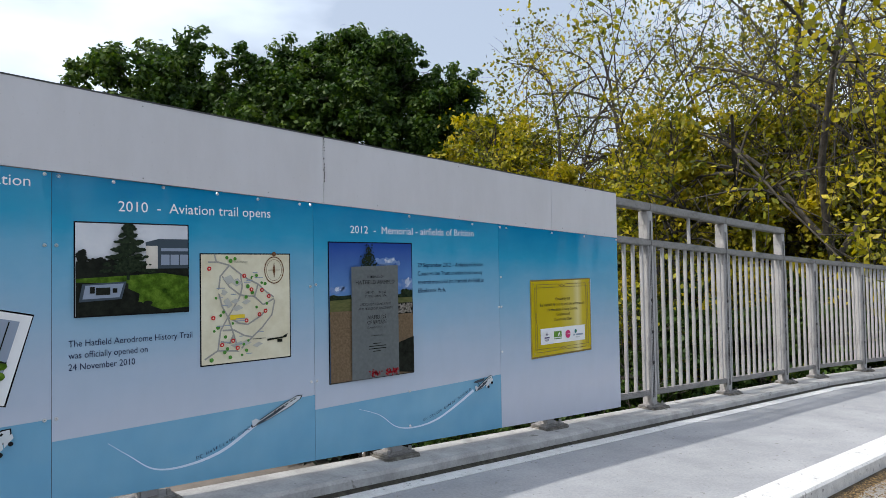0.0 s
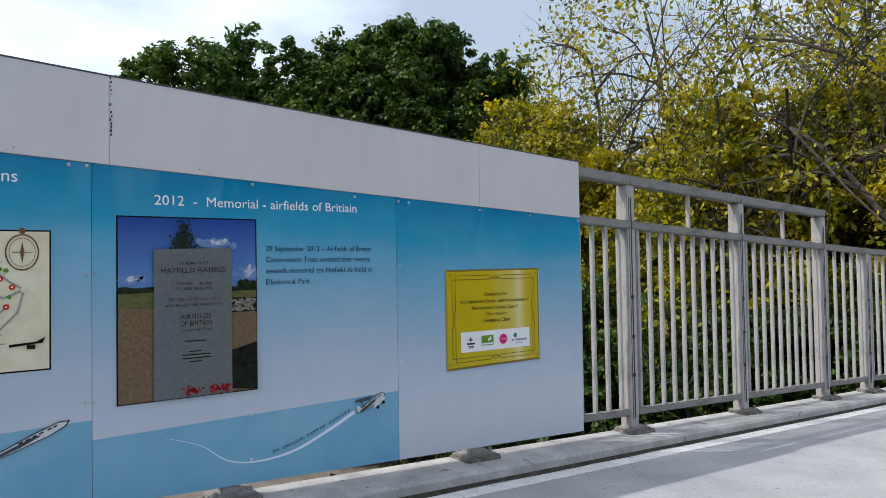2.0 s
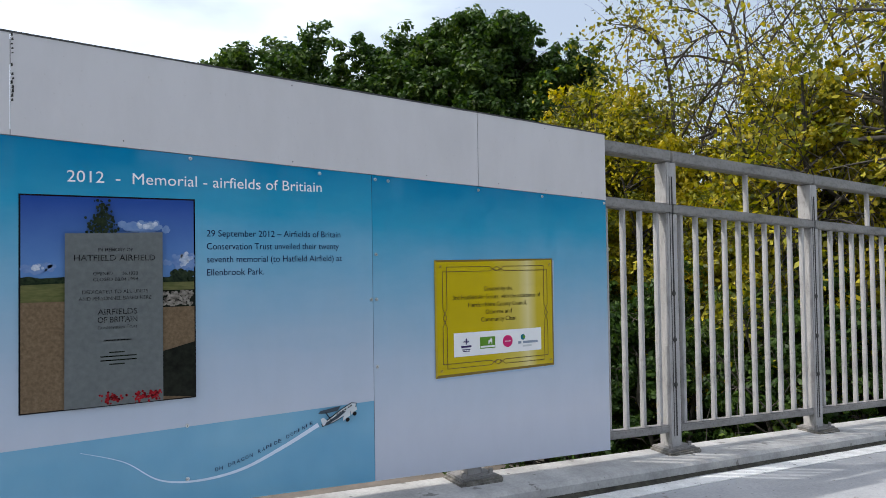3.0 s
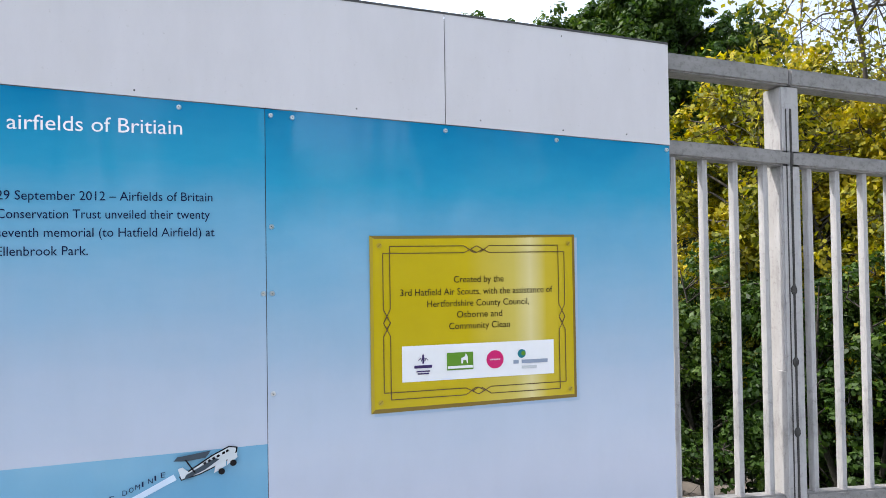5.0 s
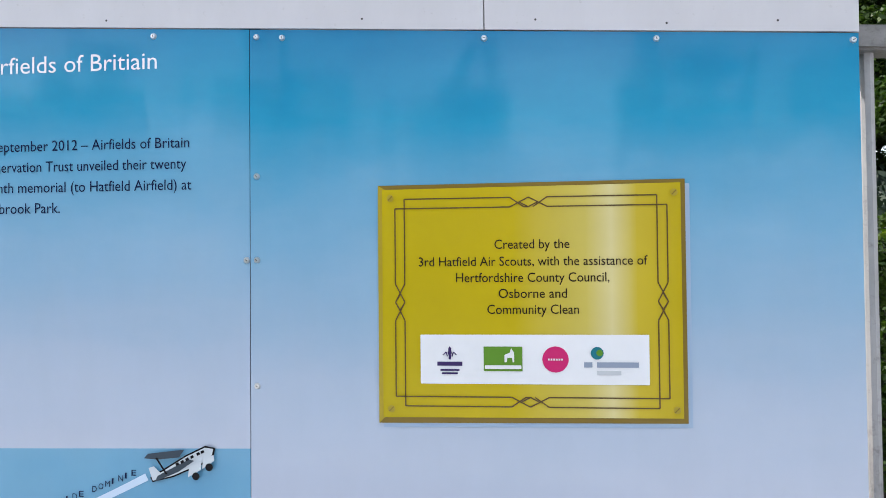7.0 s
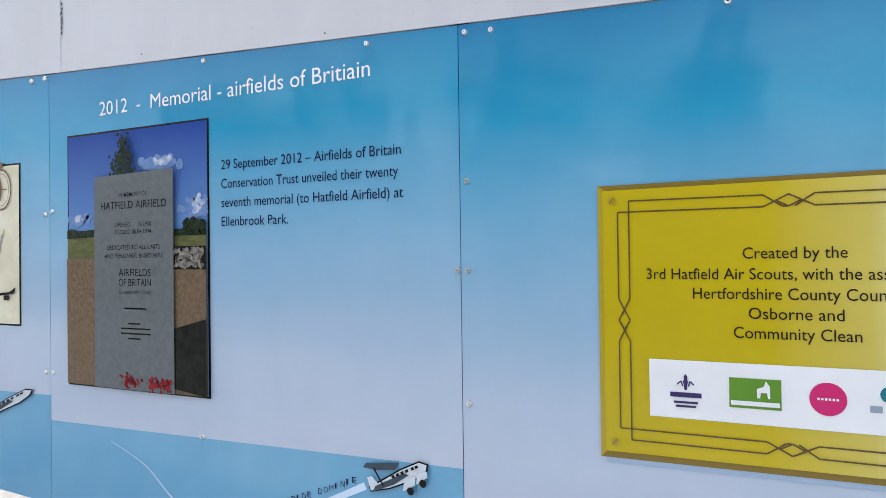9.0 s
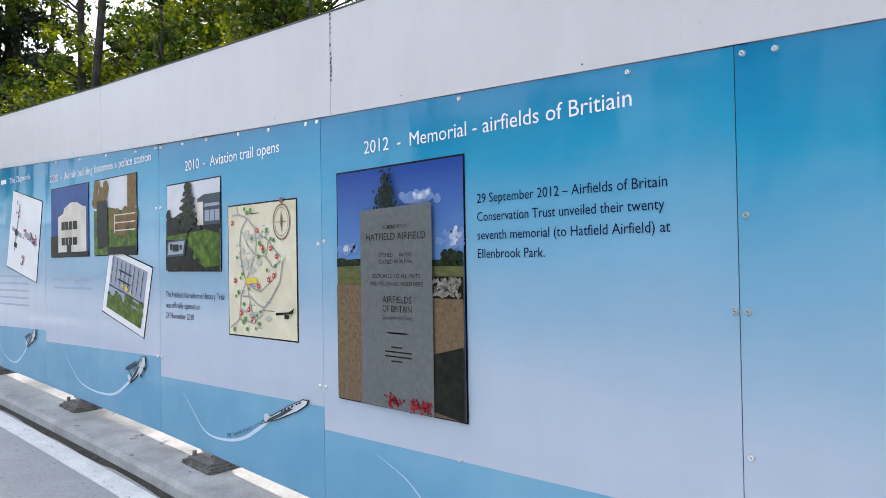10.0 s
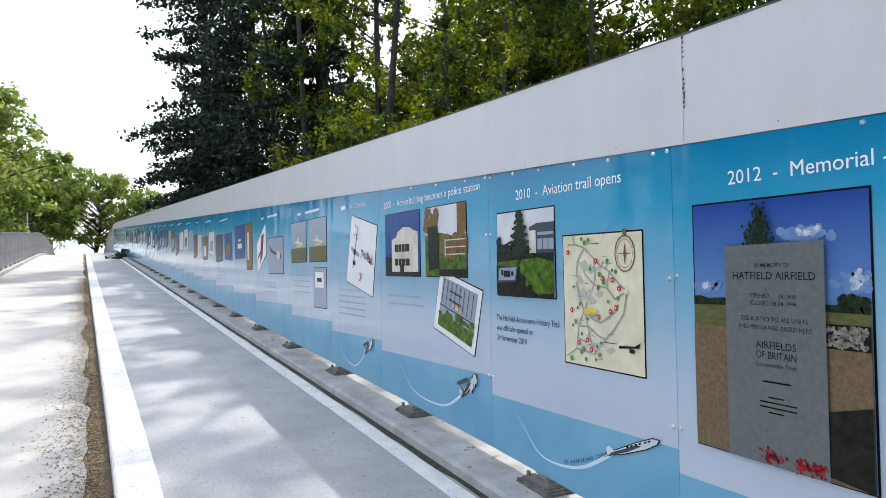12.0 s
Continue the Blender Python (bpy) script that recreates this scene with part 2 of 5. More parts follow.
def ribbon(profile, xs=XS):
    """Sweeps a cross-section of (distance from the panels, height over the walkway) along the bridge; closed below."""
    bm = bmesh.new()
    rows = [[bm.verts.new((x, WALL + bend(x) + v, deck(x) + h)) for v, h in profile] for x in xs]
    k = len(profile)
    for a, b in zip(rows, rows[1:]):
        for i in range(k):
            bm.faces.new((a[i], a[(i + 1) % k], b[(i + 1) % k], b[i]))
    bm.faces.new(rows[0]); bm.faces.new(rows[-1][::-1])
    bmesh.ops.recalc_face_normals(bm, faces=bm.faces)
    return bm


def structure(name, bm, material, label, category):
    return tagged(part(name, bm, material), label, category, "", "structure")


# ---- the bridge deck ----
structure("pavement", ribbon([(-1.955, 0), (-0.2, 0), (-0.2, -0.3), (-1.955, -0.3)]), M_CONC, "grey concrete walkway ramp speckled with small stains", "walkway")
structure("kerb", ribbon([(-1.98, -0.35), (-1.98, -0.012), (-1.968, 0.004), (-1.957, 0.004), (-1.957, -0.35)]), M_LINE, "white painted kerb edge of the walkway", "kerb")
structure("kerb_line", ribbon([(-1.956, 0.004), (-1.75, 0.004), (-1.75, -0.02), (-1.956, -0.02)]), M_LINE, "worn white painted strip along the kerb", "road marking")
structure("edge_line", ribbon([(-0.375, 0.004), (-0.255, 0.004), (-0.255, -0.02), (-0.375, -0.02)]), M_LINE, "worn white painted line along the plinth", "road marking")
structure("plinth", ribbon([(-0.222, -0.3), (-0.216, 0.068), (-0.195, 0.088), (0.145, 0.094), (0.16, 0.08), (0.16, -0.5)]), M_PLINTH, "stained concrete plinth under the railing", "plinth")
structure("road", ribbon([(-4.75, -0.135), (-1.975, -0.12), (-1.975, -0.5), (-4.75, -0.5)]), M_ROAD, "pale sunlit worn road surface beside the walkway", "road")
structure("plinth_far", ribbon([(-5.15, -0.6), (-5.15, 0.0), (-4.75, 0.0), (-4.74, -0.012), (-4.74, -0.6)]), M_PLINTH, "concrete plinth along the far side of the road", "plinth")
gb = bmesh.new()
bmesh.ops.create_grid(gb, x_segments=60, y_segments=60, size=600)
for v in gb.verts:
    v.co.z = -6.0
structure("ground", gb, M_SOIL, "rough green ground far below the bridge", "ground")
bank = bmesh.new()
for side, v0, v1 in ((1, 0.16, 1.9), (-1, -5.15, -9.0)):
    a = [[bank.verts.new((x, WALL + bend(x) + v0 + (v1 - v0) * f, (deck(x) - 0.35) * (1 - f) + -6.05 * f + 0.25 * noise.noise((x * 0.4, f * 5, side)))) for f in (0, 0.25, 0.5, 0.75, 1)] for x in XS]
    for p, q in zip(a, a[1:]):
        for i in range(4):
            bank.faces.new((p[i], p[i + 1], q[i + 1], q[i]))
bmesh.ops.recalc_face_normals(bank, faces=bank.faces)
structure("embankment", bank, M_SOIL, "overgrown earth embankment carrying the ramp", "bank")
lane = bmesh.new()
box(lane, 4, 60, 18.2, 25.0, -6.05, -5.99)
structure("lane", lane, M_TAR, "dark asphalt lane below the bridge", "road")

# damp grime along the foot of the plinth
foot = bmesh.new()
rows = []
for k in range(560):
    x = -60 + 0.13 * k
    w = 0.012 + 0.03 * max(0, noise.noise((x * 1.7, 7, 2)) + 0.4) + 0.012 * noise.noise((x * 9, 3, 1))
    rows.append([foot.verts.new((x, WALL + bend(x) - 0.218 - max(w, 0.004) * f, deck(x) + h)) for f, h in ((0, 0.022), (0.5, 0.008), (1, 0.0015))])
for a, b in zip(rows, rows[1:]):
    for i in range(2):
        foot.faces.new((a[i], b[i], b[i + 1], a[i + 1]))
tagged(part("moss_line", foot, two_scale("damp_grime", (0.018, 0.017, 0.013), (0.07, 0.065, 0.05), 20, 70, 1.0, 0.006)), "dark damp grime along the foot of the plinth", "grime", "", "stuff")

# leaf litter in the gutter against the kerb
litter = bmesh.new()
rr = random.Random(5)
rows = []
lx = [-70 + 0.25 * i for i in range(400)]
for x in lx:
    w = 0.10 + 0.10 * max(0, noise.noise((x * 0.6, 1, 2)) + 0.35) + 0.05 * noise.noise((x * 2.3, 4, 1)) + 0.04 * noise.noise((x * 9, 2, 1))
    rows.append([litter.verts.new((x, WALL + bend(x) - 1.982 - w * f, deck(x) - 0.118 - 0.003 * f + h)) for f, h in ((0, 0.016), (0.45, 0.012), (0.8, 0.007), (1, 0.0))])
for a, b in zip(rows, rows[1:]):
    for i in range(3):
        litter.faces.new((a[i], b[i], b[i + 1], a[i + 1]))
tagged(part("leaf_litter", litter, M_DIRT), "brown leaf litter and grit lying along the kerb", "leaf litter", "", "stuff")
crumbs = bmesh.new()
for i in range(42000):
    x = rr.uniform(-22, 9)
    v = -1.99 - abs(rr.gauss(0, 0.18 + 0.13 * noise.noise((x * 0.9, 3, 3)) + 0.05 * noise.noise((x * 4, 1, 7))))
    s = rr.uniform(0.004, 0.013)
    c, a = Vector((x, WALL + bend(x) + v, deck(x) - 0.121 + (0.016 if v > -2.15 else 0.004))), rr.uniform(0, 6.3)
    d, e = Vector((math.cos(a), math.sin(a), rr.uniform(-0.4, 0.4))) * s, Vector((-math.sin(a), math.cos(a), rr.uniform(-0.4, 0.4))) * s * 0.6
    crumbs.faces.new([crumbs.verts.new(c + k) for k in (d, e, -d, -e)])
tagged(part("dead_leaves", crumbs, leaf_material("dead_leaves", [(0.05, 0.03, 0.015), (0.2, 0.13, 0.05), (0.3, 0.2, 0.08), (0.1, 0.07, 0.04)], 0.1)), "scattered dry brown leaves on the road edge", "dead leaves", "", "stuff")

# ---- the railing ----
PITCH, POST0 = 1.65, 6.18
TOP_END = 9.48


def at(x, v=0.0, h=0.0, turn=True):
    """A frame on the walkway: its x axis along the bridge, upright."""
    a = math.atan2(bend(x + 0.2) - bend(x - 0.2), 0.4) if turn else 0
    return Matrix.Translation((x, WALL + bend(x) + v, deck(x) + h)) @ Matrix.Rotation(a, 4, 'Z')


def post_mesh(h):
    bm = bmesh.new()
    box(bm, -0.05, 0.05, 0.006, 0.115, 0.10, h, 0.006)
    box(bm, -0.056, -0.05, 0.0, 0.05, 0.15, 0.82, 0.0)
    return mesh_of("post", bm)


def groove_mesh(h):
    bm = bmesh.new()
    box(bm, -0.0045, 0.0045, 0.002, 0.01, 0.2, h - 0.1)
    box(bm, -0.026, -0.022, 0.003, 0.01, 0.2, h - 0.1)
    for z in (0.55, 0.86, 1.18):
        bmesh.ops.create_uvsphere(bm, u_segments=8, v_segments=5, radius=1, matrix=Matrix.Translation((0, 0.008, z)) @ Matrix.Diagonal((0.02, 0.009, 0.024, 1)))
    return mesh_of("joint", bm)


def foot_mesh():
    bm = bmesh.new()
    box(bm, -0.12, 0.12, -0.05, 0.13, 0.108, 0.128, 0.006)
    for sx in (-0.09, 0.09):
        bmesh.ops.create_cone(bm, cap_ends=True, segments=6, radius1=0.014, radius2=0.012, depth=0.03, matrix=Matrix.Translation((sx, -0.022, 0.14)))
    return mesh_of("base_plate", bm)


def pad_mesh(seed):
    bm = bmesh.new()
    box(bm, -0.15, 0.15, -0.075, 0.135, 0.07, 0.112, 0.012)
    for v in bm.verts:
        v.co += Vector(noise.noise_vector(v.co * 9 + Vector((seed, 0, 0)))) * 0.012
    return mesh_of("mortar_pad", bm)


def length_between(x0, x1, v, h):
    a, b = Vector((x0, WALL + bend(x0) + v, deck(x0) + h)), Vector((x1, WALL + bend(x1) + v, deck(x1) + h))
    return a, b


def rail_between(name, x0, x1, v, h, w, t, parent, material=None):
    """A hollow-section rail from x0 to x1: t high, w deep, with a rounded top."""
    a, b = length_between(x0, x1, v, h)
    n = (b - a).length
    bm = bmesh.new()
    box(bm, 0.0015, n - 0.0015, 0, w, -t, 0, 0.008)
    ob = part(name, bm, material or M_RAILTOP, parent)
    d = (b - a).normalized()
    ob.matrix_world = Matrix.Translation(a) @ d.to_track_quat('X', 'Z').to_matrix().to_4x4()
    return ob


def bar_mesh(h0, h1):
    bm = bmesh.new()
    prof = [(-0.016, 0.0), (-0.012, -0.011), (0.0, -0.016), (0.012, -0.011), (0.016, 0.0), (0.016, 0.018), (-0.016, 0.018)]
    lo = [bm.verts.new((x, y, h0)) for x, y in prof]
    hi = [bm.verts.new((x, y, h1)) for x, y in prof]
    k = len(prof)
    for i in range(k):
        bm.faces.new((lo[i], lo[(i + 1) % k], hi[(i + 1) % k], hi[i]))
    bm.faces.new(lo[::-1]); bm.faces.new(hi)
    return mesh_of("bar", bm)


railing = empty("railing", at(POST0, 0.05), "weathered pale grey metal bridge railing with upright bars on a plinth", "railing")
bpy.context.view_layer.update()
inv = railing.matrix_world.inverted()


def place(name, me, m, parent, material, label="", pinv=None, smooth=False):
    ob = part(name, me, material, parent, label, smooth)
    ob.matrix_basis = (pinv if pinv is not None else inv) @ m
    return ob


P_TALL, P_LOW, FOOT = post_mesh(2.09), post_mesh(1.76), foot_mesh()
G_TALL, G_LOW = groove_mesh(2.09), groove_mesh(1.72)
PADS = [pad_mesh(s) for s in (0, 3, 7)]
BAR, STUB = bar_mesh(0.27, 1.75), bar_mesh(1.78, 2.1)
posts = [POST0 + PITCH * k for k in range(-60, 3)] + [10.55, 12.18, 13.8, 15.4, 17.0, 18.6, 20.2]
for i, x in enumerate(posts):
    tall = x < TOP_END + 0.2
    covered = -57 < x < 5.0
    pm = at(x, 0.016)
    po = place("post", P_TALL if tall else P_LOW, pm, railing, M_RAIL)
    for nm, me, mt in (("joint", G_TALL if tall else G_LOW, M_GROOVE), ("base_plate", FOOT, M_RAILTOP), ("mortar_pad", PADS[i % 3], M_MOSS)):
        if nm != "joint" or not covered:
            o = part(nm, me, mt, po)
    nx = posts[i + 1] if i + 1 < len(posts) else None
    if nx is None:
        continue
    if covered and nx < 5.0:
        continue
    n = 10 if nx - x > 1.4 else 5
    gap = (nx - x - 0.24) / (n - 1)
    for k in range(n):
        bx = x + 0.12 + gap * k
        if -57 < bx < 5.3:
            continue
        place("bar", BAR, at(bx, 0.055), railing, M_RAIL)
    if tall and nx < TOP_END + 0.2:
        place("stub", STUB, at((x + nx) / 2 + 0.02, 0.055), railing, M_RAIL)
for r0, r1 in zip(posts, posts[1:]):
    rm = [rail_between("mid_rail", r0, r1, 0.014, 1.80, 0.085, 0.068, None), rail_between("bottom_rail", r0 + 0.052, r1 - 0.052, 0.03, 0.275, 0.06, 0.055, None)]
    if r1 < TOP_END + 0.2:
        rm.append(rail_between("top_rail", r0, r1 + (0.055 if r1 > TOP_END - 0.2 else 0), 0.014, 2.172, 0.10, 0.08, None))
    for o in rm:
        m = o.matrix_world.copy()
        o.parent = railing
        o.matrix_basis = inv @ m

# parapet on the far side of the road
far = empty("railing", at(-20, -4.9), "pale grey metal railing along the far side of the road", "railing")
bpy.context.view_layer.update()
finv = far.matrix_world.inverted()
FBAR = bar_mesh(0.14, 1.40)
fp = bmesh.new()
box(fp, -0.05, 0.05, -0.05, 0.05, -0.02, 1.42, 0.006)
FPOST = mesh_of("post", fp)
fxs = [-102 + 2.0 * k for k in range(59)]
for a, b in zip(fxs, fxs[1:]):
    place("post", FPOST, at(a, -4.9), far, M_RAIL, "", finv)
    for k in range(9 if -80 < a < -12 else 0):
        place("bar", FBAR, at(a + 0.2 * (k + 1), -4.9), far, M_RAIL, "", finv)
    for nm, h in (("top_rail", 1.46), ("bottom_rail", 0.16)):
        o = rail_between(nm, a, b, -4.94, h, 0.08, 0.06, None)
        m = o.matrix_world.copy()
        o.parent = far
        o.matrix_basis = finv @ m

# ---- panels ----
def top_blue(x):
    return deck(x) + 1.77


def flat(parent, name, pts, material, layer, label=""):
    """A printed shape, a thin sheet lying on the board; layer counts sheets outwards."""
    bm = bmesh.new()
    y = -0.0016 * layer
    bm.faces.new([bm.verts.new((x, y, z)) for x, z in pts])
    bmesh.ops.recalc_face_normals(bm, faces=bm.faces)
    f = bm.faces[:][0]
    f.normal_update()
    if f.normal.y > 0:
        bmesh.ops.reverse_faces(bm, faces=[f])
    return part(name, bm, material, parent, label)


def rect(x0, x1, z0, z1):
    return [(x0, z0), (x1, z0), (x1, z1), (x0, z1)]


def disc(cx, cz, r, n=14, sx=1.0):
    return [(cx + sx * r * math.cos(2 * math.pi * i / n), cz + r * math.sin(2 * math.pi * i / n)) for i in range(n)]


def shapes(parent, name, polys, material, layer, label=""):
    """Several printed marks of one ink, as one sheet."""
    bm = bmesh.new()
    for pts in polys:
        f = bm.faces.new([bm.verts.new((x, -0.0016 * layer - 0.00005 * (len(bm.faces) % 24), z)) for x, z in pts])
        f.normal_update()
        if f.normal.y > 0:
            f.normal_flip()
    return tagged(part(name, bm, material, parent, label), kind="stuff" if len(polys) > 1 else "")


def stroke(pts, w):
    """A drawn line as quads of width w."""
    res = []
    for (x0, z0), (x1, z1) in zip(pts, pts[1:]):
        d = math.hypot(x1 - x0, z1 - z0) or 1
        nx, nzz = -(z1 - z0) / d * w / 2, (x1 - x0) / d * w / 2
        res.append([(x0 + nx, z0 + nzz), (x0 - nx, z0 - nzz), (x1 - nx, z1 - nzz), (x1 + nx, z1 + nzz)])
    return res


def lettering(parent, name, text, x0, x1, zb, cap, material, layer, label="", bold=0.0):
    """Words set between x0 and x1 on the base line zb, capitals cap high."""
    cu = bpy.data.curves.new("text", 'FONT')
    cu.body, cu.size, cu.offset, cu.resolution_u = text, 1.0, bold, 3
    tmp = new("text", cu)
    bpy.context.view_layer.update()
    me = bpy.data.meshes.new_from_object(tmp.evaluated_get(bpy.context.evaluated_depsgraph_get()))
    bpy.data.objects.remove(tmp)
    k = len(me.vertices)
    co = np.empty(k * 3, 'f')
    me.vertices.foreach_get("co", co)
    co = co.reshape(-1, 3)
    lo, hi = co[:, 0].min(), co[:, 0].max()
    res = np.zeros_like(co)
    res[:, 0] = x0 + (co[:, 0] - lo) / (hi - lo) * (x1 - x0)
    res[:, 1] = -0.0016 * layer
    res[:, 2] = zb + co[:, 1] * cap / 0.73
    me.vertices.foreach_set("co", res.ravel())
    me.update()
    if me.polygons and me.polygons[0].normal.y > 0:
        me.flip_normals()
    me.materials.clear()
    return tagged(part(name, me, material, parent, label), kind="stuff")


def noise_print(name, stops, scale, stretch=(1, 1, 1), rough=0.22):
    m = mat(name, (0.5, 0.5, 0.5), rough, 0.0, 0.1)
    return out(m, ramp(m, nz(m, scale, 6.0, 0.65, stretch), stops))


def fade_print(name, z0, z1, low, high, rough=0.22):
    """A printed sky that deepens from one tint to another between two heights on its board."""
    m = mat(name, low, rough, 0.0, 0.1)
    n, l = m.node_tree.nodes, m.node_tree.links
    c, sp, mr = n.new("ShaderNodeTexCoord"), n.new("ShaderNodeSeparateXYZ"), n.new("ShaderNodeMapRange")
    l.new(c.outputs["Object"], sp.inputs[0]); l.new(sp.outputs["Z"], mr.inputs["Value"])
    mr.inputs["From Min"].default_value, mr.inputs["From Max"].default_value = z0, z1
    col = ramp(m, mr.outputs[0], [(0.0, low), (1.0, high)])
    return out(m, mix(m, 0.4, col, ramp(m, nz(m, 9, 5), [(0.35, (0.85, 0.9, 0.95)), (0.7, (1.15, 1.1, 1.05))]), 'MULTIPLY'))


P_SKY = fade_print("print_deep_blue_sky", 0.68, 1.04, (0.13, 0.26, 0.52), (0.022, 0.065, 0.29))
P_HAZE = noise_print("print_thin_cloud", [(0.3, (0.10, 0.19, 0.43)), (0.7, (0.22, 0.32, 0.53))], 22)
P_CLOUD = noise_print("print_cloud", [(0.3, (0.16, 0.26, 0.47)), (0.48, (0.34, 0.42, 0.57)), (0.66, (0.66, 0.70, 0.76))], 22)
P_BLUE = noise_print("print_clear_sky", [(0.3, (0.012, 0.05, 0.20)), (0.7, (0.03, 0.10, 0.32))], 2)
P_GREY = noise_print("print_pale_sky", [(0.3, (0.55, 0.57, 0.62)), (0.7, (0.72, 0.72, 0.75))], 3)
P_GRASS = noise_print("print_grass", [(0.3, (0.015, 0.035, 0.005)), (0.5, (0.06, 0.12, 0.01)), (0.72, (0.16, 0.26, 0.03))], 20)
P_FIELD = noise_print("print_field", [(0.3, (0.07, 0.09, 0.03)), (0.7, (0.16, 0.15, 0.06))], 14, (1, 1, 5))
P_GRAVEL = noise_print("print_gravel", [(0.3, (0.12, 0.083, 0.049)), (0.5, (0.165, 0.115, 0.069)), (0.72, (0.21, 0.15, 0.095))], 70)
P_STONE = noise_print("print_grey_stone", [(0.3, (0.12, 0.132, 0.135)), (0.7, (0.155, 0.168, 0.168))], 40)
P_DARK = noise_print("print_dark_shade", [(0.3, (0.005, 0.006, 0.005)), (0.7, (0.02, 0.023, 0.017))], 25)
P_TREE = noise_print("print_tree", [(0.35, (0.006, 0.012, 0.008)), (0.7, (0.035, 0.05, 0.025))], 60)
P_RED = noise_print("print_red", [(0.38, (0.03, 0.004, 0.006)), (0.52, (0.26, 0.008, 0.014)), (0.7, (0.42, 0.03, 0.04))], 70)
P_ROCK = noise_print("print_dry_stone", [(0.35, (0.05, 0.042, 0.036)), (0.5, (0.2, 0.18, 0.155)), (0.7, (0.38, 0.34, 0.30))], 45)
P_PARCH = noise_print("print_parchment", [(0.25, (0.60, 0.53, 0.36)), (0.6, (0.76, 0.71, 0.54)), (0.8, (0.80, 0.76, 0.6))], 5)
P_LANE = mat("print_map_grey", (0.34, 0.33, 0.30), 0.25)
P_GREEN = mat("print_map_green", (0.07, 0.24, 0.03), 0.25)
P_MRED = mat("print_map_red", (0.55, 0.02, 0.025), 0.25)
P_YEL = mat("print_yellow", (0.75, 0.55, 0.03), 0.25)
P_WHITE = noise_print("print_white", [(0.3, (0.78, 0.78, 0.78)), (0.7, (0.85, 0.85, 0.86))], 4)
P_CREAM = noise_print("print_pale_wall", [(0.3, (0.55, 0.5, 0.44)), (0.7, (0.75, 0.70, 0.62))], 8)
P_OCHRE = noise_print("print_autumn", [(0.3, (0.08, 0.06, 0.02)), (0.5, (0.20, 0.10, 0.03)), (0.7, (0.12, 0.17, 0.03))], 24)
P_TRAIL = mat("print_vapour_trail", (0.62, 0.75, 0.88), 0.25)
P_SLATE = mat("print_slate", (0.06, 0.08, 0.10), 0.25, 0.0, 0.1)
P_FUSE = mat("print_fuselage", (0.62, 0.67, 0.70), 0.25)
P_FAINT = mat("print_small_text", (0.30, 0.38, 0.52), 0.25)
P_MIDGREY = mat("print_soft_grey", (0.28, 0.33, 0.42), 0.25)

SEAMS = [5.545, 3.905, 2.225, 0.77, -0.92, -2.16, -3.58, -5.44, -7.0, -8.65, -10.2, -11.4, -13.0, -14.7]
while SEAMS[-1] > -55:
    SEAMS.append(SEAMS[-1] - 1.62)


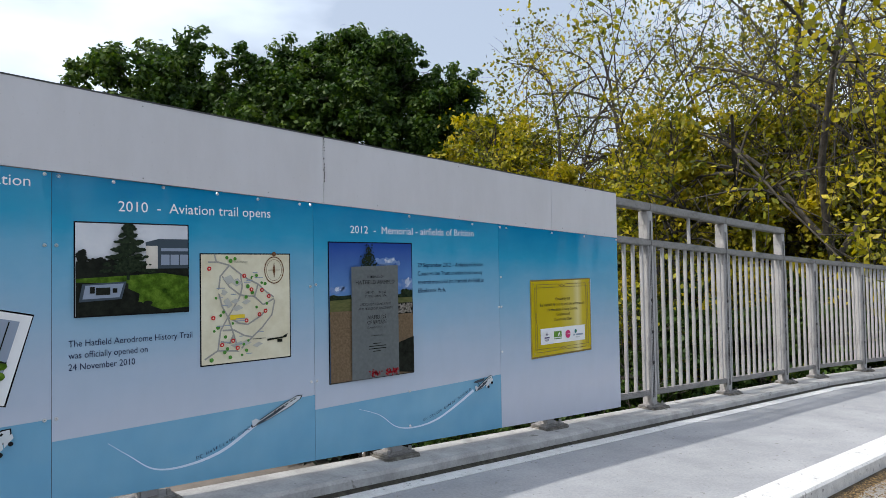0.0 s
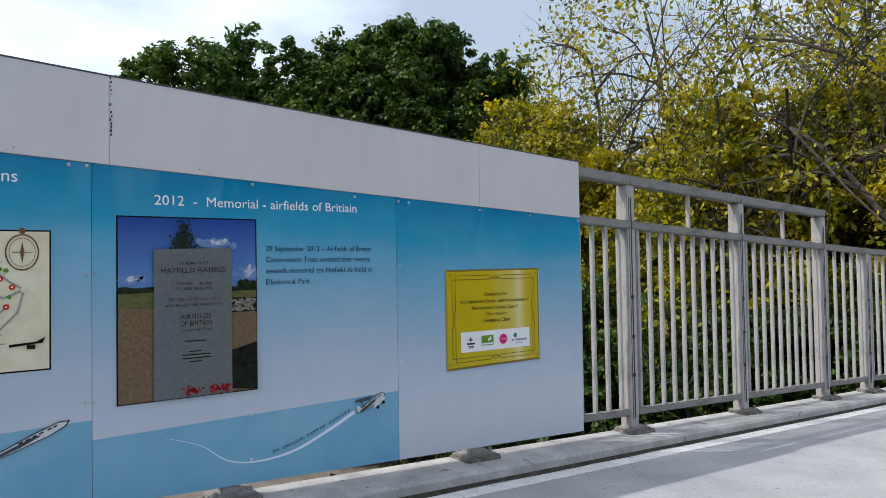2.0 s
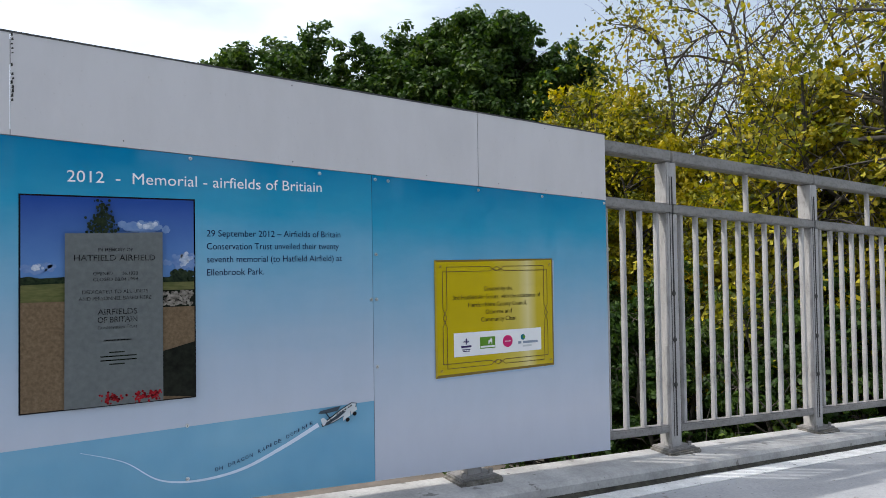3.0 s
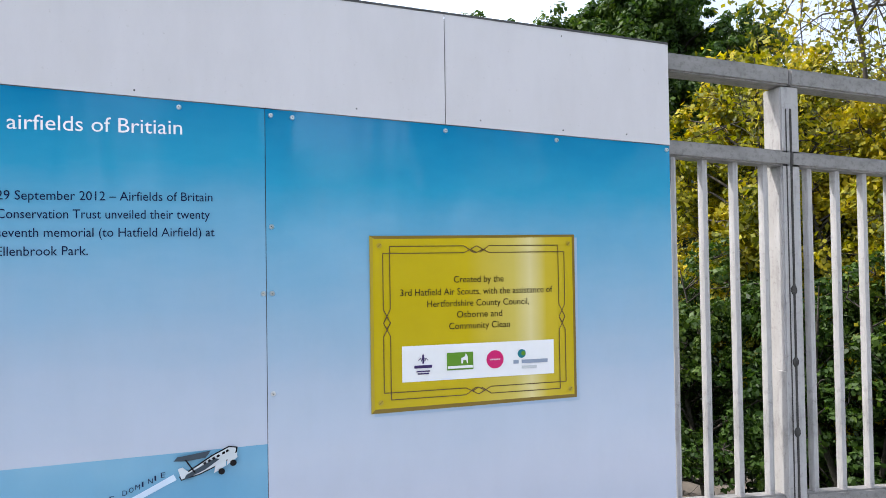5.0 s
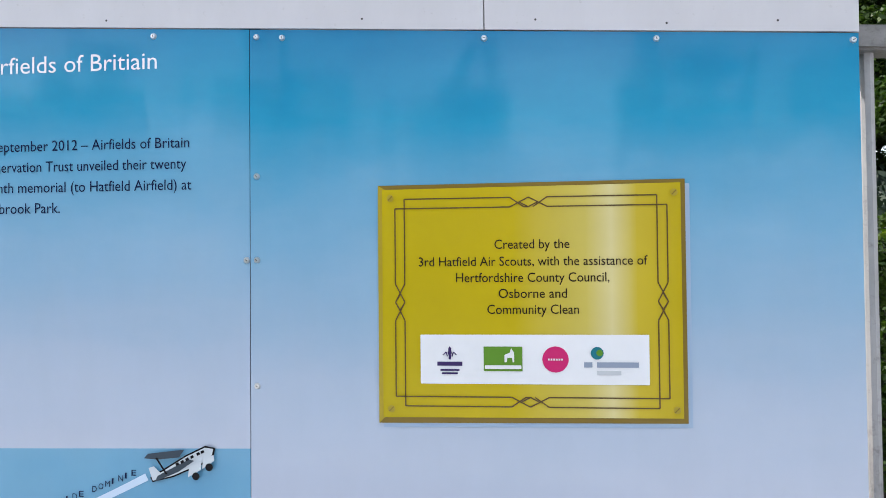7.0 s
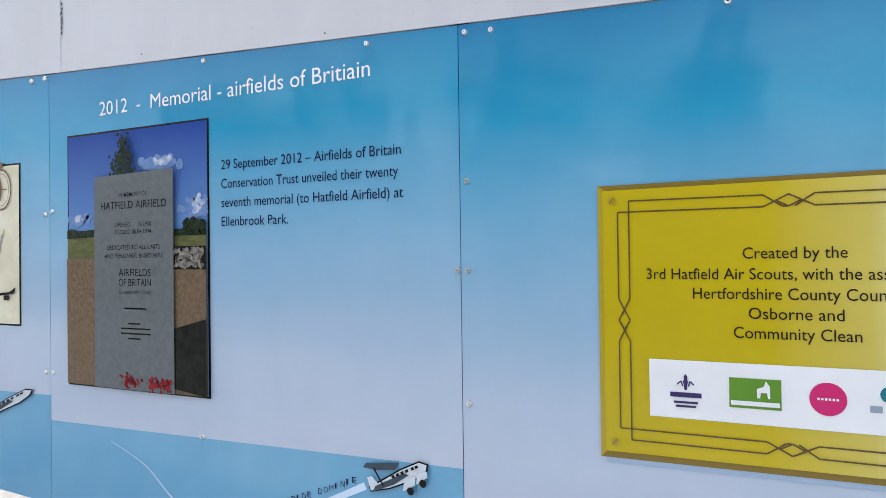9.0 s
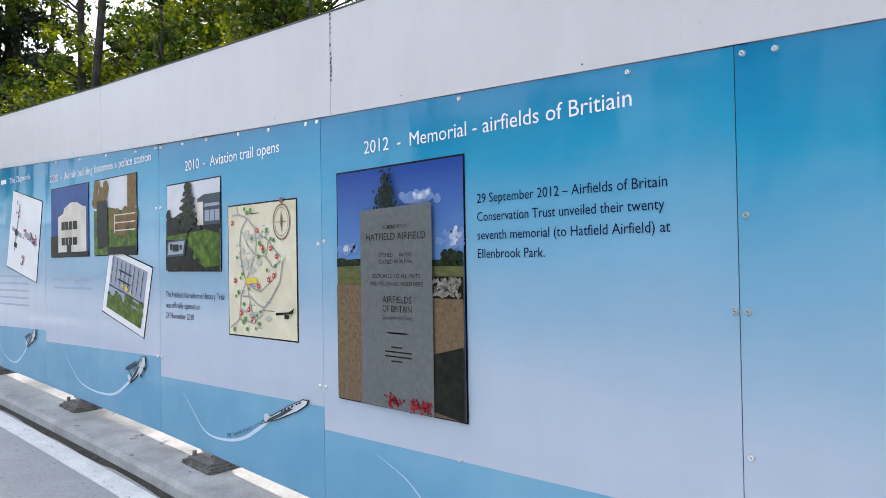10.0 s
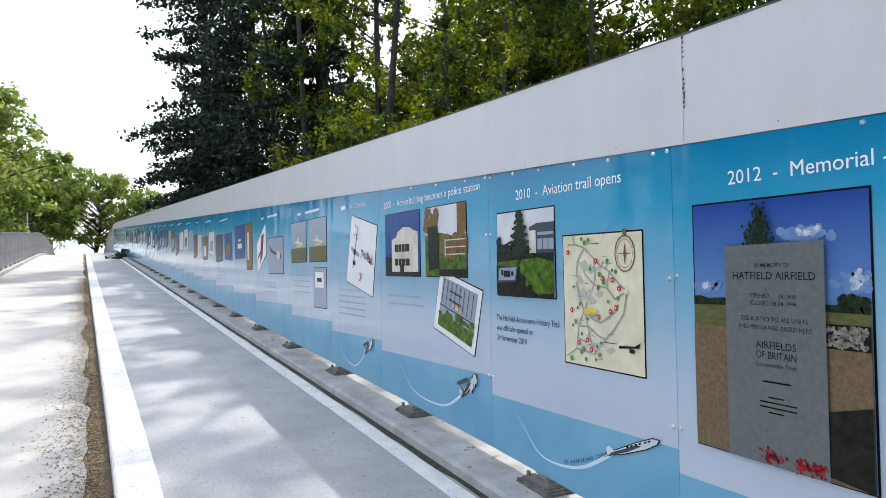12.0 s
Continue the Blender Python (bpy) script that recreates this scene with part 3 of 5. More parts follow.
class Board:
    """One printed board: local x along it, local z from its own art base line; xz() turns bridge x and height into these."""

    def __init__(self, xl, xr, label, plain=False):
        self.xl, self.xr = xl, xr
        ya, yb = WALL + bend(xl), WALL + bend(xr)
        self.z0 = top_blue(xl) - 1.29
        self.cos = math.hypot(xr - xl, yb - ya) / (xr - xl)
        w = math.hypot(xr - xl, yb - ya)
        self.w = w
        bm = bmesh.new()
        prism(bm, [(0.0012, deck(xl) + 0.17 - self.z0), (w - 0.0012, deck(xr) + 0.17 - self.z0), (w - 0.0012, top_blue(xr) - self.z0), (0.0012, top_blue(xl) - self.z0)], 0, 0.003)
        self.ob = part("display_panel", bm, M_PRINT_PLAIN if plain else M_PRINT)
        self.ob.matrix_world = Matrix.Translation((xl, ya, self.z0)) @ Matrix.Rotation(math.atan2(yb - ya, xr - xl), 4, 'Z')
        tagged(self.ob, label, "display panel", "printed panels along the railing")
        # unseen dark strip added behind the seam so sunlight doesn't show through
        if xl < 3.95:
            bm = bmesh.new()
            prism(bm, [(-0.03 if xl > -54 else 0.0, deck(xl) + 0.19 - self.z0), (0.03, deck(xl) + 0.19 - self.z0), (0.03, top_blue(xl) + 0.4 - self.z0), (-0.03 if xl > -54 else 0.0, top_blue(xl) + 0.4 - self.z0)], 0.0042, 0.006)
            part("seam_backing", bm, M_EDGE, self.ob)

    def p(self, x, z):
        return ((x - self.xl) * self.cos, z - self.z0)

    def rect(self, x0, x1, z0, z1):
        (a, b), (c, d) = self.p(x0, z0), self.p(x1, z1)
        return rect(a, c, b, d)

    def poly(self, pts):
        return [self.p(x, z) for x, z in pts]

    def words(self, name, text, x0, x1, zb, cap, material, bold=0.0, layer=1):
        a, b = self.p(x0, zb)
        return lettering(self.ob, name, text, a, self.p(x1, zb)[0], b, cap, material, layer, "", bold)

    def bars(self, name, rows, material, h=0.022, layer=1):
        return shapes(self.ob, name, [self.rect(x0, x1, z - h / 2, z + h / 2) for x0, x1, z in rows], material, layer)

    def photo(self, pts, layers, name="photograph"):
        """A picture with a thin black border: pts its four corners; layers: (material, polygon in 0..1)."""
        q = self.poly(pts)
        cx, cz = sum(a for a, b in q) / 4, sum(b for a, b in q) / 4
        big = [(a + math.copysign(0.007, a - cx), b + math.copysign(0.007, b - cz)) for a, b in q]
        fr = flat(self.ob, name, big, M_INKN, 1)
        (ax, az), (bx, bz), (cxx, czz), (dx, dz) = q

        def uv(u, v):
            return ((1 - u) * (1 - v) * ax + u * (1 - v) * bx + u * v * cxx + (1 - u) * v * dx, (1 - u) * (1 - v) * az + u * (1 - v) * bz + u * v * czz + (1 - u) * v * dz)
        for i, (nm, mt, polys) in enumerate(layers):
            shapes(fr, nm, [[uv(u, v) for u, v in poly] for poly in polys], mt, 2 + i)
        return fr, uv


FULL = [(0, 0), (1, 0), (1, 1), (0, 1)]


def R(u0, u1, v0, v1):
    return [(u0, v0), (u1, v0), (u1, v1), (u0, v1)]


def bushy(cx, v0, v1, w, seed, n):
    """A fir's outline built of many small tufts."""
    r = random.Random(seed)
    res = []
    for _ in range(n):
        f = r.random() ** 1.3
        tier = 0.65 + 0.35 * math.cos(f * 40)
        res.append(disc(cx + w * (1 - 0.85 * f) * tier * r.uniform(-1, 1), v0 + (v1 - v0) * f, r.uniform(0.008, 0.024), 6, 1.5))
    return res


def blobs(n, u0, u1, v0, v1, r0, r1, seed, aspect=1.0):
    r = random.Random(seed)
    return [disc(r.uniform(u0, u1), r.uniform(v0, v1), r.uniform(r0, r1), 8, aspect) for _ in range(n)]


def puff(n, cu, cv, su, sv, r0, r1, seed, aspect=1.2):
    """A soft-edged cluster of small discs, thickest at its middle."""
    r = random.Random(seed)
    return [disc(min(max(r.gauss(cu, su), 0.01), 0.985), r.gauss(cv, sv), r.uniform(r0, r1), 7, aspect) for _ in range(n)]


def screws(board, pts):
    for x, z in pts:
        bm = bmesh.new()
        a, b = board.p(x, z)
        bmesh.ops.create_cone(bm, cap_ends=True, segments=10, radius1=0.0095, radius2=0.0065, depth=0.006, matrix=Matrix.Translation((a, -0.0035, b)) @ Matrix.Rotation(radians(90), 4, 'X'))
        head = part("screw", bm, M_HEAD, board.ob)
        bm = bmesh.new()
        bmesh.ops.create_cube(bm, size=1.0, matrix=Matrix.Translation((a, -0.0066, b)) @ Matrix.Rotation(x * 9.0, 4, 'Y') @ Matrix.Diagonal((0.007, 0.0006, 0.002, 1)))
        part("slot", bm, M_GROOVE, head)


def airliner(board, x0, z0, x1, z1, biplane=False, layer=4):
    """A small drawn aeroplane climbing to the right."""
    (ax, az), (bx, bz) = board.p(x0, z0), board.p(x1, z1)
    d = Vector((bx - ax, bz - az))
    n = Vector((-d.y, d.x)) * (0.85 if biplane else 0.45)

    def q(u, v):
        return (ax + d.x * u + n.x * v, az + d.y * u + n.y * v)
    body = [q(*k) for k in ((0, -0.02), (0.3, -0.09), (0.75, -0.11), (0.95, -0.06), (1.0, 0.02), (0.9, 0.10), (0.6, 0.10), (0.2, 0.05), (0, 0.03))]
    big = [q(*k) for k in ((-0.02, -0.04), (0.3, -0.115), (0.76, -0.135), (0.97, -0.08), (1.03, 0.02), (0.91, 0.125), (0.6, 0.125), (0.18, 0.075), (-0.02, 0.05))]
    o = flat(board.ob, "aeroplane_drawing", big, M_INKN, layer)
    shapes(o, "fuselage", [body, [q(0, 0.0), q(0.16, 0.02), q(0.1, 0.19), q(0.02, 0.2)]], P_FUSE, layer + 1)
    wing = [[q(0.02, -0.05), q(0.1, 0.02), q(0.62, 0.04), q(0.68, -0.02), q(0.4, -0.07)]]
    if biplane:
        wing.append([q(0.02, 0.38), q(0.1, 0.42), q(0.62, 0.22), q(0.5, 0.14), q(0.2, 0.26)])
    shapes(o, "wing", wing, P_SLATE, layer + 2)
    dk = [[q(u, 0.03), q(u + 0.05, 0.035), q(u + 0.05, 0.08), q(u, 0.075)] for u in (0.42, 0.5, 0.58, 0.66, 0.76, 0.83)]
    if biplane:
        dk += [disc(*q(0.62, -0.26), 0.011), disc(*q(0.85, -0.22), 0.011)]
        dk += stroke([q(0.2, 0.3), q(0.24, -0.02)], 0.005)
        shapes(o, "engine", [[q(0.5, -0.22), q(0.72, -0.2), q(0.78, -0.08), q(0.6, -0.05)], [q(0.74, -0.2), q(0.95, -0.16), q(0.98, -0.07), q(0.82, -0.04)]], P_FUSE, layer + 3)
    shapes(o, "cabin_glazing", dk, M_INKN, layer + 4)


def trail(board, pts, w=0.018):
    """A pale vapour trail, thin at its start."""
    sm = []
    for i in range(len(pts) - 1):
        p0, p1, p2, p3 = pts[max(i - 1, 0)], pts[i], pts[i + 1], pts[min(i + 2, len(pts) - 1)]
        for k in range(8):
            t = k / 8
            sm.append(tuple(0.5 * (2 * p1[j] + (p2[j] - p0[j]) * t + (2 * p0[j] - 5 * p1[j] + 4 * p2[j] - p3[j]) * t * t + (3 * p1[j] - p0[j] - 3 * p2[j] + p3[j]) * t ** 3) for j in (0, 1)))
    sm.append(pts[-1])
    sm = board.poly(sm)
    bm = bmesh.new()
    prev = None
    for i, (x, z) in enumerate(sm):
        j = min(i + 1, len(sm) - 1)
        dx, dz = sm[j][0] - sm[max(j - 1, 0)][0], sm[j][1] - sm[max(j - 1, 0)][1]
        d = math.hypot(dx, dz) or 1
        ww = w * (0.06 + 0.94 * (i / len(sm)) ** 1.2) / 2
        cur = [bm.verts.new((x - dz / d * ww, -0.0016, z + dx / d * ww)), bm.verts.new((x + dz / d * ww, -0.0016, z - dx / d * ww))]
        if prev:
            f = bm.faces.new((prev[0], prev[1], cur[1], cur[0]))
            f.normal_update()
            if f.normal.y > 0:
                f.normal_flip()
        prev = cur
    part("vapour_trail", bm, P_TRAIL, board.ob)


def curved_words(board, text, pts, cap):
    """Small letters along a rising line."""
    (x0, z0), (x1, z1) = pts
    n = len(text)
    for i, ch in enumerate(text):
        if ch == " ":
            continue
        f = i / (n - 1)
        x, z = x0 + (x1 - x0) * f, z0 + (z1 - z0) * f ** 1.25
        board.words("letter", ch, x, x + cap * (0.3 if ch == "I" else 0.8), z, cap, M_INKD, 0.0, 2)


# last board: the gold plaque
b4 = Board(SEAMS[1], SEAMS[0], "sky blue gradient printed board carrying a gold plaque picture", True)
screws(b4, [(3.925, 1.63), (4.0, 1.625), (4.57, 1.60), (5.03, 1.58), (5.53, 1.556), (3.925, 1.234), (3.925, 0.998), (3.925, 0.645)])
b3 = Board(SEAMS[2], SEAMS[1], "sky blue printed board about a memorial stone, with a photograph", False)
screws(b3, [(3.62, 1.645), (3.895, 0.998), (3.0, 1.68), (2.98, 0.46), (2.98, 0.22), (2.24, 1.22), (2.24, 0.62)])
b2 = Board(SEAMS[3], SEAMS[2], "sky blue printed board about a history trail, with photograph and map", False)
screws(b2, [(0.80, 1.785), (1.05, 1.775), (1.3, 1.765), (1.6, 1.75), (1.85, 1.735), (2.13, 1.72), (2.205, 1.72), (2.2, 1.21), (2.2, 0.62), (0.79, 1.45), (0.79, 0.62)])
b1 = Board(SEAMS[4], SEAMS[3], "sky blue printed board about a police station, with photographs", False)
screws(b1, [(-0.7, 1.86), (-0.3, 1.84), (0.1, 1.82), (0.5, 1.80), (0.74, 1.79), (0.74, 1.45), (0.74, 0.62)])
c1 = Board(SEAMS[5], SEAMS[4], "sky blue printed board with a tilted aircraft picture", False)
c2 = Board(SEAMS[6], SEAMS[5], "sky blue printed board with two aircraft photographs", False)
c3 = Board(SEAMS[7], SEAMS[6], "sky blue printed board with a red aircraft drawing", False)
c4 = Board(SEAMS[8], SEAMS[7], "sky blue printed board with a dark blue leaflet picture", False)

# board: memorial
b3.words("heading", "2012  -  Memorial - airfields of Britiain", 2.503, 3.630, 1.551, 0.052, M_INKW, 0.0)
for i, (s, x1) in enumerate((("29 September 2012 \u2013 Airfields of Britain", 3.727), ("Conservation Trust unveiled their twenty", 3.718), ("seventh memorial (to Hatfield Airfield) at", 3.733), ("Ellenbrook Park.", 3.335))):
    b3.words("text_line", s, 3.070, x1, 1.322 - 0.0605 * i, 0.032, M_INKD)
frm, uv = b3.photo([(2.336, 0.592), (3.012, 0.592), (3.012, 1.486), (2.336, 1.486)], [
    ("sky", P_SKY, [FULL]),
    ("cloud_haze", P_HAZE, puff(60, 0.69, 0.860, 0.055, 0.008, 0.010, 0.020, 51, 1.5) + puff(40, 0.1, 0.662, 0.045, 0.008, 0.008, 0.016, 53, 1.6) + puff(60, 0.93, 0.69, 0.035, 0.02, 0.010, 0.02, 55)),
    ("cloud", P_CLOUD, puff(40, 0.71, 0.866, 0.026, 0.006, 0.006, 0.013, 56) + puff(22, 0.08, 0.666, 0.02, 0.005, 0.005, 0.010, 58) + puff(40, 0.945, 0.70, 0.018, 0.012, 0.006, 0.012, 59)),
    ("field", P_FIELD, [R(0, 1, 0, 0.605)]),
    ("hedge", P_TREE, [[(0, 0.585), (0.24, 0.59), (0.24, 0.62), (0.1, 0.615), (0.04, 0.625), (0, 0.62)], R(0.79, 1, 0.585, 0.61)] + blobs(34, 0.86, 0.985, 0.60, 0.64, 0.008, 0.018, 57, 1.3)),
    ("gravel", P_GRAVEL, [R(0, 1, 0, 0.505)]),
    ("stone_wall", P_DARK, [R(0.78, 1, 0.46, 0.545)]),
    ("wall_stone", P_ROCK, blobs(120, 0.795, 0.985, 0.468, 0.538, 0.004, 0.010, 58, 1.4)),
    ("shade", P_DARK, [[(0.79, 0.02), (1, 0), (1, 0.28), (0.79, 0.24)]]),
    ("sapling", P_TREE, puff(120, 0.44, 0.865, 0.045, 0.03, 0.003, 0.010, 3) + puff(60, 0.45, 0.94, 0.022, 0.025, 0.003, 0.008, 6) + [R(0.436, 0.444, 0.82, 0.975)]),
    ("memorial_stone", P_STONE, [[(0.23, 0.0), (0.80, 0.0), (0.80, 0.835), (0.235, 0.825)]]),
    ("poppy_wreath", P_RED, puff(60, 0.49, 0.034, 0.026, 0.011, 0.003, 0.008, 4) + puff(50, 0.66, 0.03, 0.022, 0.010, 0.003, 0.008, 5) + puff(50, 0.75, 0.032, 0.02, 0.011, 0.003, 0.008, 7)),
])
for s, c, w, v, cap in (("IN MEMORY OF", 0.52, 0.20, 0.74, 0.016), ("HATFIELD AIRFIELD", 0.52, 0.47, 0.695, 0.027), ("OPENED      06.1930", 0.52, 0.26, 0.625, 0.0155), ("CLOSED 08.04.1994", 0.52, 0.26, 0.597, 0.0155), ("DEDICATED TO ALL UNITS", 0.52, 0.38, 0.537, 0.0165), ("AND PERSONNEL BASED HERE", 0.52, 0.42, 0.505, 0.0165), ("AIRFIELDS", 0.53, 0.23, 0.435, 0.026), ("OF BRITAIN", 0.53, 0.23, 0.397, 0.026), ("Conservation Trust", 0.53, 0.23, 0.366, 0.017)):
    (xa, za), (xb, zb) = uv(c - w / 2, v), uv(c + w / 2, v)
    lettering(frm, "inscription", s, xa, xb, za, cap, M_INKN, 12, "", 0.004)
shapes(frm, "small_inscription", [[uv(u0, v), uv(u1, v), uv(u1, v + 0.006), uv(u0, v + 0.006)] for u0, u1, v in ((0.45, 0.61, 0.308), (0.48, 0.57, 0.25), (0.43, 0.64, 0.231), (0.43, 0.64, 0.212), (0.48, 0.57, 0.193))], P_DARK, 12)
trail(b3, [(2.55, 0.40), (2.72, 0.335), (2.86, 0.235), (3.02, 0.205), (3.22, 0.225), (3.42, 0.30), (3.60, 0.385)], 0.022)
curved_words(b3, "DH DRAGON RAPIDE DOMINIE", ((3.10, 0.235), (3.555, 0.388)), 0.018)
airliner(b3, 3.62, 0.38, 3.80, 0.466, True)

# board: trail opens
b2.words("heading", "2010  -  Aviation trail opens", 1.072, 1.930, 1.628, 0.056, M_INKW, 0.0)
for i, (s, x1) in enumerate((("The Hatfield Aerodrome History Trail", 1.452), ("was officially opened on", 1.215), ("24 November 2010", 1.152))):
    b2.words("text_line", s, 0.842, x1, 0.955 - 0.057 * i, 0.034, M_INKD)
b2.photo([(0.872, 1.102), (1.428, 1.102), (1.428, 1.563), (0.872, 1.563)], [
    ("sky", P_GREY, [FULL]),
    ("building", P_SLATE, [[(0.6, 0.45), (1, 0.45), (1, 0.84), (0.72, 0.84), (0.6, 0.8)]]),
    ("wall", P_CREAM, [R(0.60, 0.71, 0.49, 0.76)]),
    ("glazing", P_MIDGREY, [R(0.74, 0.82, 0.54, 0.66), R(0.83, 0.91, 0.54, 0.66), R(0.92, 1, 0.54, 0.66), R(0.74, 1, 0.7, 0.735)]),
    ("tree_line", P_DARK, [R(0, 0.6, 0.38, 0.585), R(0.6, 1, 0.38, 0.50)] + blobs(24, 0.015, 0.07, 0.58, 0.70, 0.012, 0.025, 61, 1.2) + blobs(30, 0.1, 0.33, 0.57, 0.62, 0.01, 0.025, 62, 1.4)),
    ("lawn", P_GRASS, [[(0, 0), (1, 0), (1, 0.40), (0.75, 0.45), (0.5, 0.43), (0, 0.40)]]),
    ("lawn_shade", P_DARK, [[(0, 0), (1, 0), (1, 0.05), (0.75, 0.03), (0.62, 0.09), (0.52, 0.07), (0.54, 0.22), (0.44, 0.28), (0.44, 0.34), (0, 0.36)]] + blobs(40, 0.4, 0.62, 0.03, 0.12, 0.01, 0.03, 63, 1.6)),
    ("conifer", P_TREE, bushy(0.44, 0.47, 0.99, 0.25, 8, 420) + [R(0.425, 0.45, 0.38, 0.9)]),
    ("sign_board", P_SLATE, [[(0.02, 0.15), (0.38, 0.17), (0.42, 0.36), (0.05, 0.34)]]),
    ("sign_sheet", P_MIDGREY, [[(0.05, 0.18), (0.36, 0.19), (0.395, 0.34), (0.075, 0.325)]]),
    ("sign_print", P_DARK, [R(0.16, 0.28, 0.22, 0.30), R(0.11, 0.15, 0.24, 0.31), R(0.3, 0.34, 0.24, 0.29)]),
])
mf, uv = b2.photo([(1.502, 0.795), (2.052, 0.795), (2.052, 1.408), (1.502, 1.408)], [("parchment", P_PARCH, [FULL])], "trail_map")
road = []
for ln in ([(0.07, 0.93), (0.18, 0.93), (0.3, 0.9), (0.42, 0.82), (0.5, 0.77), (0.62, 0.72), (0.72, 0.64), (0.82, 0.58)], [(0.3, 0.9), (0.2, 0.8), (0.18, 0.66), (0.22, 0.52), (0.28, 0.42), (0.2, 0.3), (0.17, 0.12)], [(0.62, 0.72), (0.58, 0.6), (0.68, 0.52), (0.82, 0.58)], [(0.82, 0.58), (0.78, 0.42), (0.66, 0.3), (0.55, 0.22), (0.4, 0.1), (0.17, 0.12), (0.03, 0.05)], [(0.28, 0.42), (0.4, 0.36), (0.5, 0.34), (0.66, 0.42), (0.72, 0.48)], [(0.28, 0.42), (0.34, 0.26), (0.4, 0.1)], [(0.16, 0.93), (0.14, 1.0)], [(0.22, 0.8), (0.3, 0.7), (0.42, 0.62), (0.58, 0.6)], [(0.42, 0.82), (0.44, 0.7), (0.42, 0.62), (0.34, 0.5), (0.28, 0.42)], [(0.22, 0.3), (0.34, 0.3), (0.46, 0.24), (0.55, 0.22)], [(0.34, 0.26), (0.3, 0.18), (0.2, 0.2)]):
    road += stroke([uv(*k) for k in ln], 0.009)
shapes(mf, "lane_network", road, P_LANE, 3)
shapes(mf, "block_plan", [[uv(u, v), uv(u + a, v + 0.03), uv(u + a - 0.05, v + b), uv(u - 0.05, v + b - 0.03)] for u, v, a, b in ((0.28, 0.72, 0.08, 0.09), (0.37, 0.70, 0.07, 0.08), (0.48, 0.53, 0.06, 0.05), (0.46, 0.14, 0.08, 0.06), (0.24, 0.62, 0.04, 0.06), (0.28, 0.5, 0.05, 0.1), (0.37, 0.47, 0.08, 0.06), (0.36, 0.54, 0.05, 0.05), (0.6, 0.12, 0.07, 0.05), (0.35, 0.14, 0.12, 0.05))], mat("print_map_pale_grey", (0.48, 0.47, 0.42), 0.25), 4)
rt = random.Random(11)
shapes(mf, "tree_symbol", [disc(*uv(u, v), 0.010 * rt.uniform(0.8, 1.3), 7) for u, v in ((0.27, 0.97), (0.36, 0.96), (0.31, 0.94), (0.38, 0.74), (0.55, 0.78), (0.6, 0.8), (0.66, 0.73), (0.7, 0.72), (0.48, 0.6), (0.55, 0.64), (0.2, 0.44), (0.23, 0.47), (0.13, 0.3), (0.17, 0.33), (0.3, 0.05), (0.43, 0.06), (0.1, 0.04), (0.5, 0.7), (0.24, 0.1), (0.27, 0.13), (0.45, 0.16), (0.5, 0.19), (0.48, 0.1), (0.15, 0.6), (0.6, 0.5), (0.72, 0.53), (0.33, 0.36), (0.25, 0.24))], P_GREEN, 5)
shapes(mf, "marker_symbol", [disc(*uv(u, v), 0.0125, 12) for u, v in ((0.08, 0.87), (0.46, 0.8), (0.66, 0.66), (0.74, 0.6), (0.54, 0.67), (0.12, 0.42), (0.63, 0.43), (0.7, 0.46), (0.48, 0.38), (0.21, 0.17), (0.38, 0.13), (0.33, 0.2))], P_MRED, 6)
shapes(mf, "marker_number", [disc(*uv(u, v), 0.005, 6) for u, v in ((0.08, 0.87), (0.46, 0.8), (0.66, 0.66), (0.74, 0.6), (0.54, 0.67), (0.12, 0.42), (0.63, 0.43), (0.7, 0.46), (0.48, 0.38), (0.21, 0.17), (0.38, 0.13), (0.33, 0.2))], P_PARCH, 7)
rn = random.Random(19)
shapes(mf, "small_print", [[uv(u, v), uv(u + w, v), uv(u + w, v + 0.007), uv(u, v + 0.007)] for u, v, w in ((rn.uniform(0.1, 0.62), rn.uniform(0.06, 0.92), rn.uniform(0.04, 0.11)) for _ in range(18))], P_MIDGREY, 8)
shapes(mf, "roundabout_symbol", [disc(*uv(u, v), 0.013, 12) for u, v in ((0.82, 0.58), (0.4, 0.12), (0.19, 0.66), (0.57, 0.77))], P_PARCH, 6)
shapes(mf, "map_label", [[uv(0.3, 0.395), uv(0.46, 0.395), uv(0.46, 0.44), uv(0.3, 0.44)]], P_YEL, 7)
cxm, czm = uv(0.81, 0.85)
ring = [(cxm + 0.062 * math.cos(a * math.pi / 16), czm + 0.078 * math.sin(a * math.pi / 16)) for a in range(33)]
shapes(mf, "compass", stroke(ring, 0.006) + stroke([(x * 0.8 + cxm * 0.2, z * 0.8 + czm * 0.2) for x, z in ring], 0.002) + [disc(cxm, czm + 0.095, 0.014, 10), [(cxm - 0.008, czm), (cxm, czm - 0.05), (cxm + 0.008, czm), (cxm, czm + 0.05)]] + stroke([(cxm - 0.04, czm), (cxm + 0.04, czm)], 0.003), mat("print_brown", (0.16, 0.07, 0.03), 0.25), 4)
shapes(mf, "map_aeroplane", [[uv(0.72, 0.17), uv(0.95, 0.19), uv(0.97, 0.23), uv(0.9, 0.2), uv(0.72, 0.19)], [uv(0.84, 0.15), uv(0.9, 0.15), uv(0.9, 0.18), uv(0.84, 0.18)]] + stroke([uv(0.55, 0.2), uv(0.7, 0.2)], 0.003) + stroke([uv(0.35, 0.93), uv(0.5, 0.93)], 0.003), P_DARK, 5)
trail(b2, [(1.02, 0.46), (1.12, 0.38), (1.25, 0.285), (1.42, 0.27), (1.62, 0.31), (1.83, 0.425)], 0.022)
curved_words(b2, "DE HAVILLAND COMET", ((1.47, 0.292), (1.79, 0.408)), 0.018)
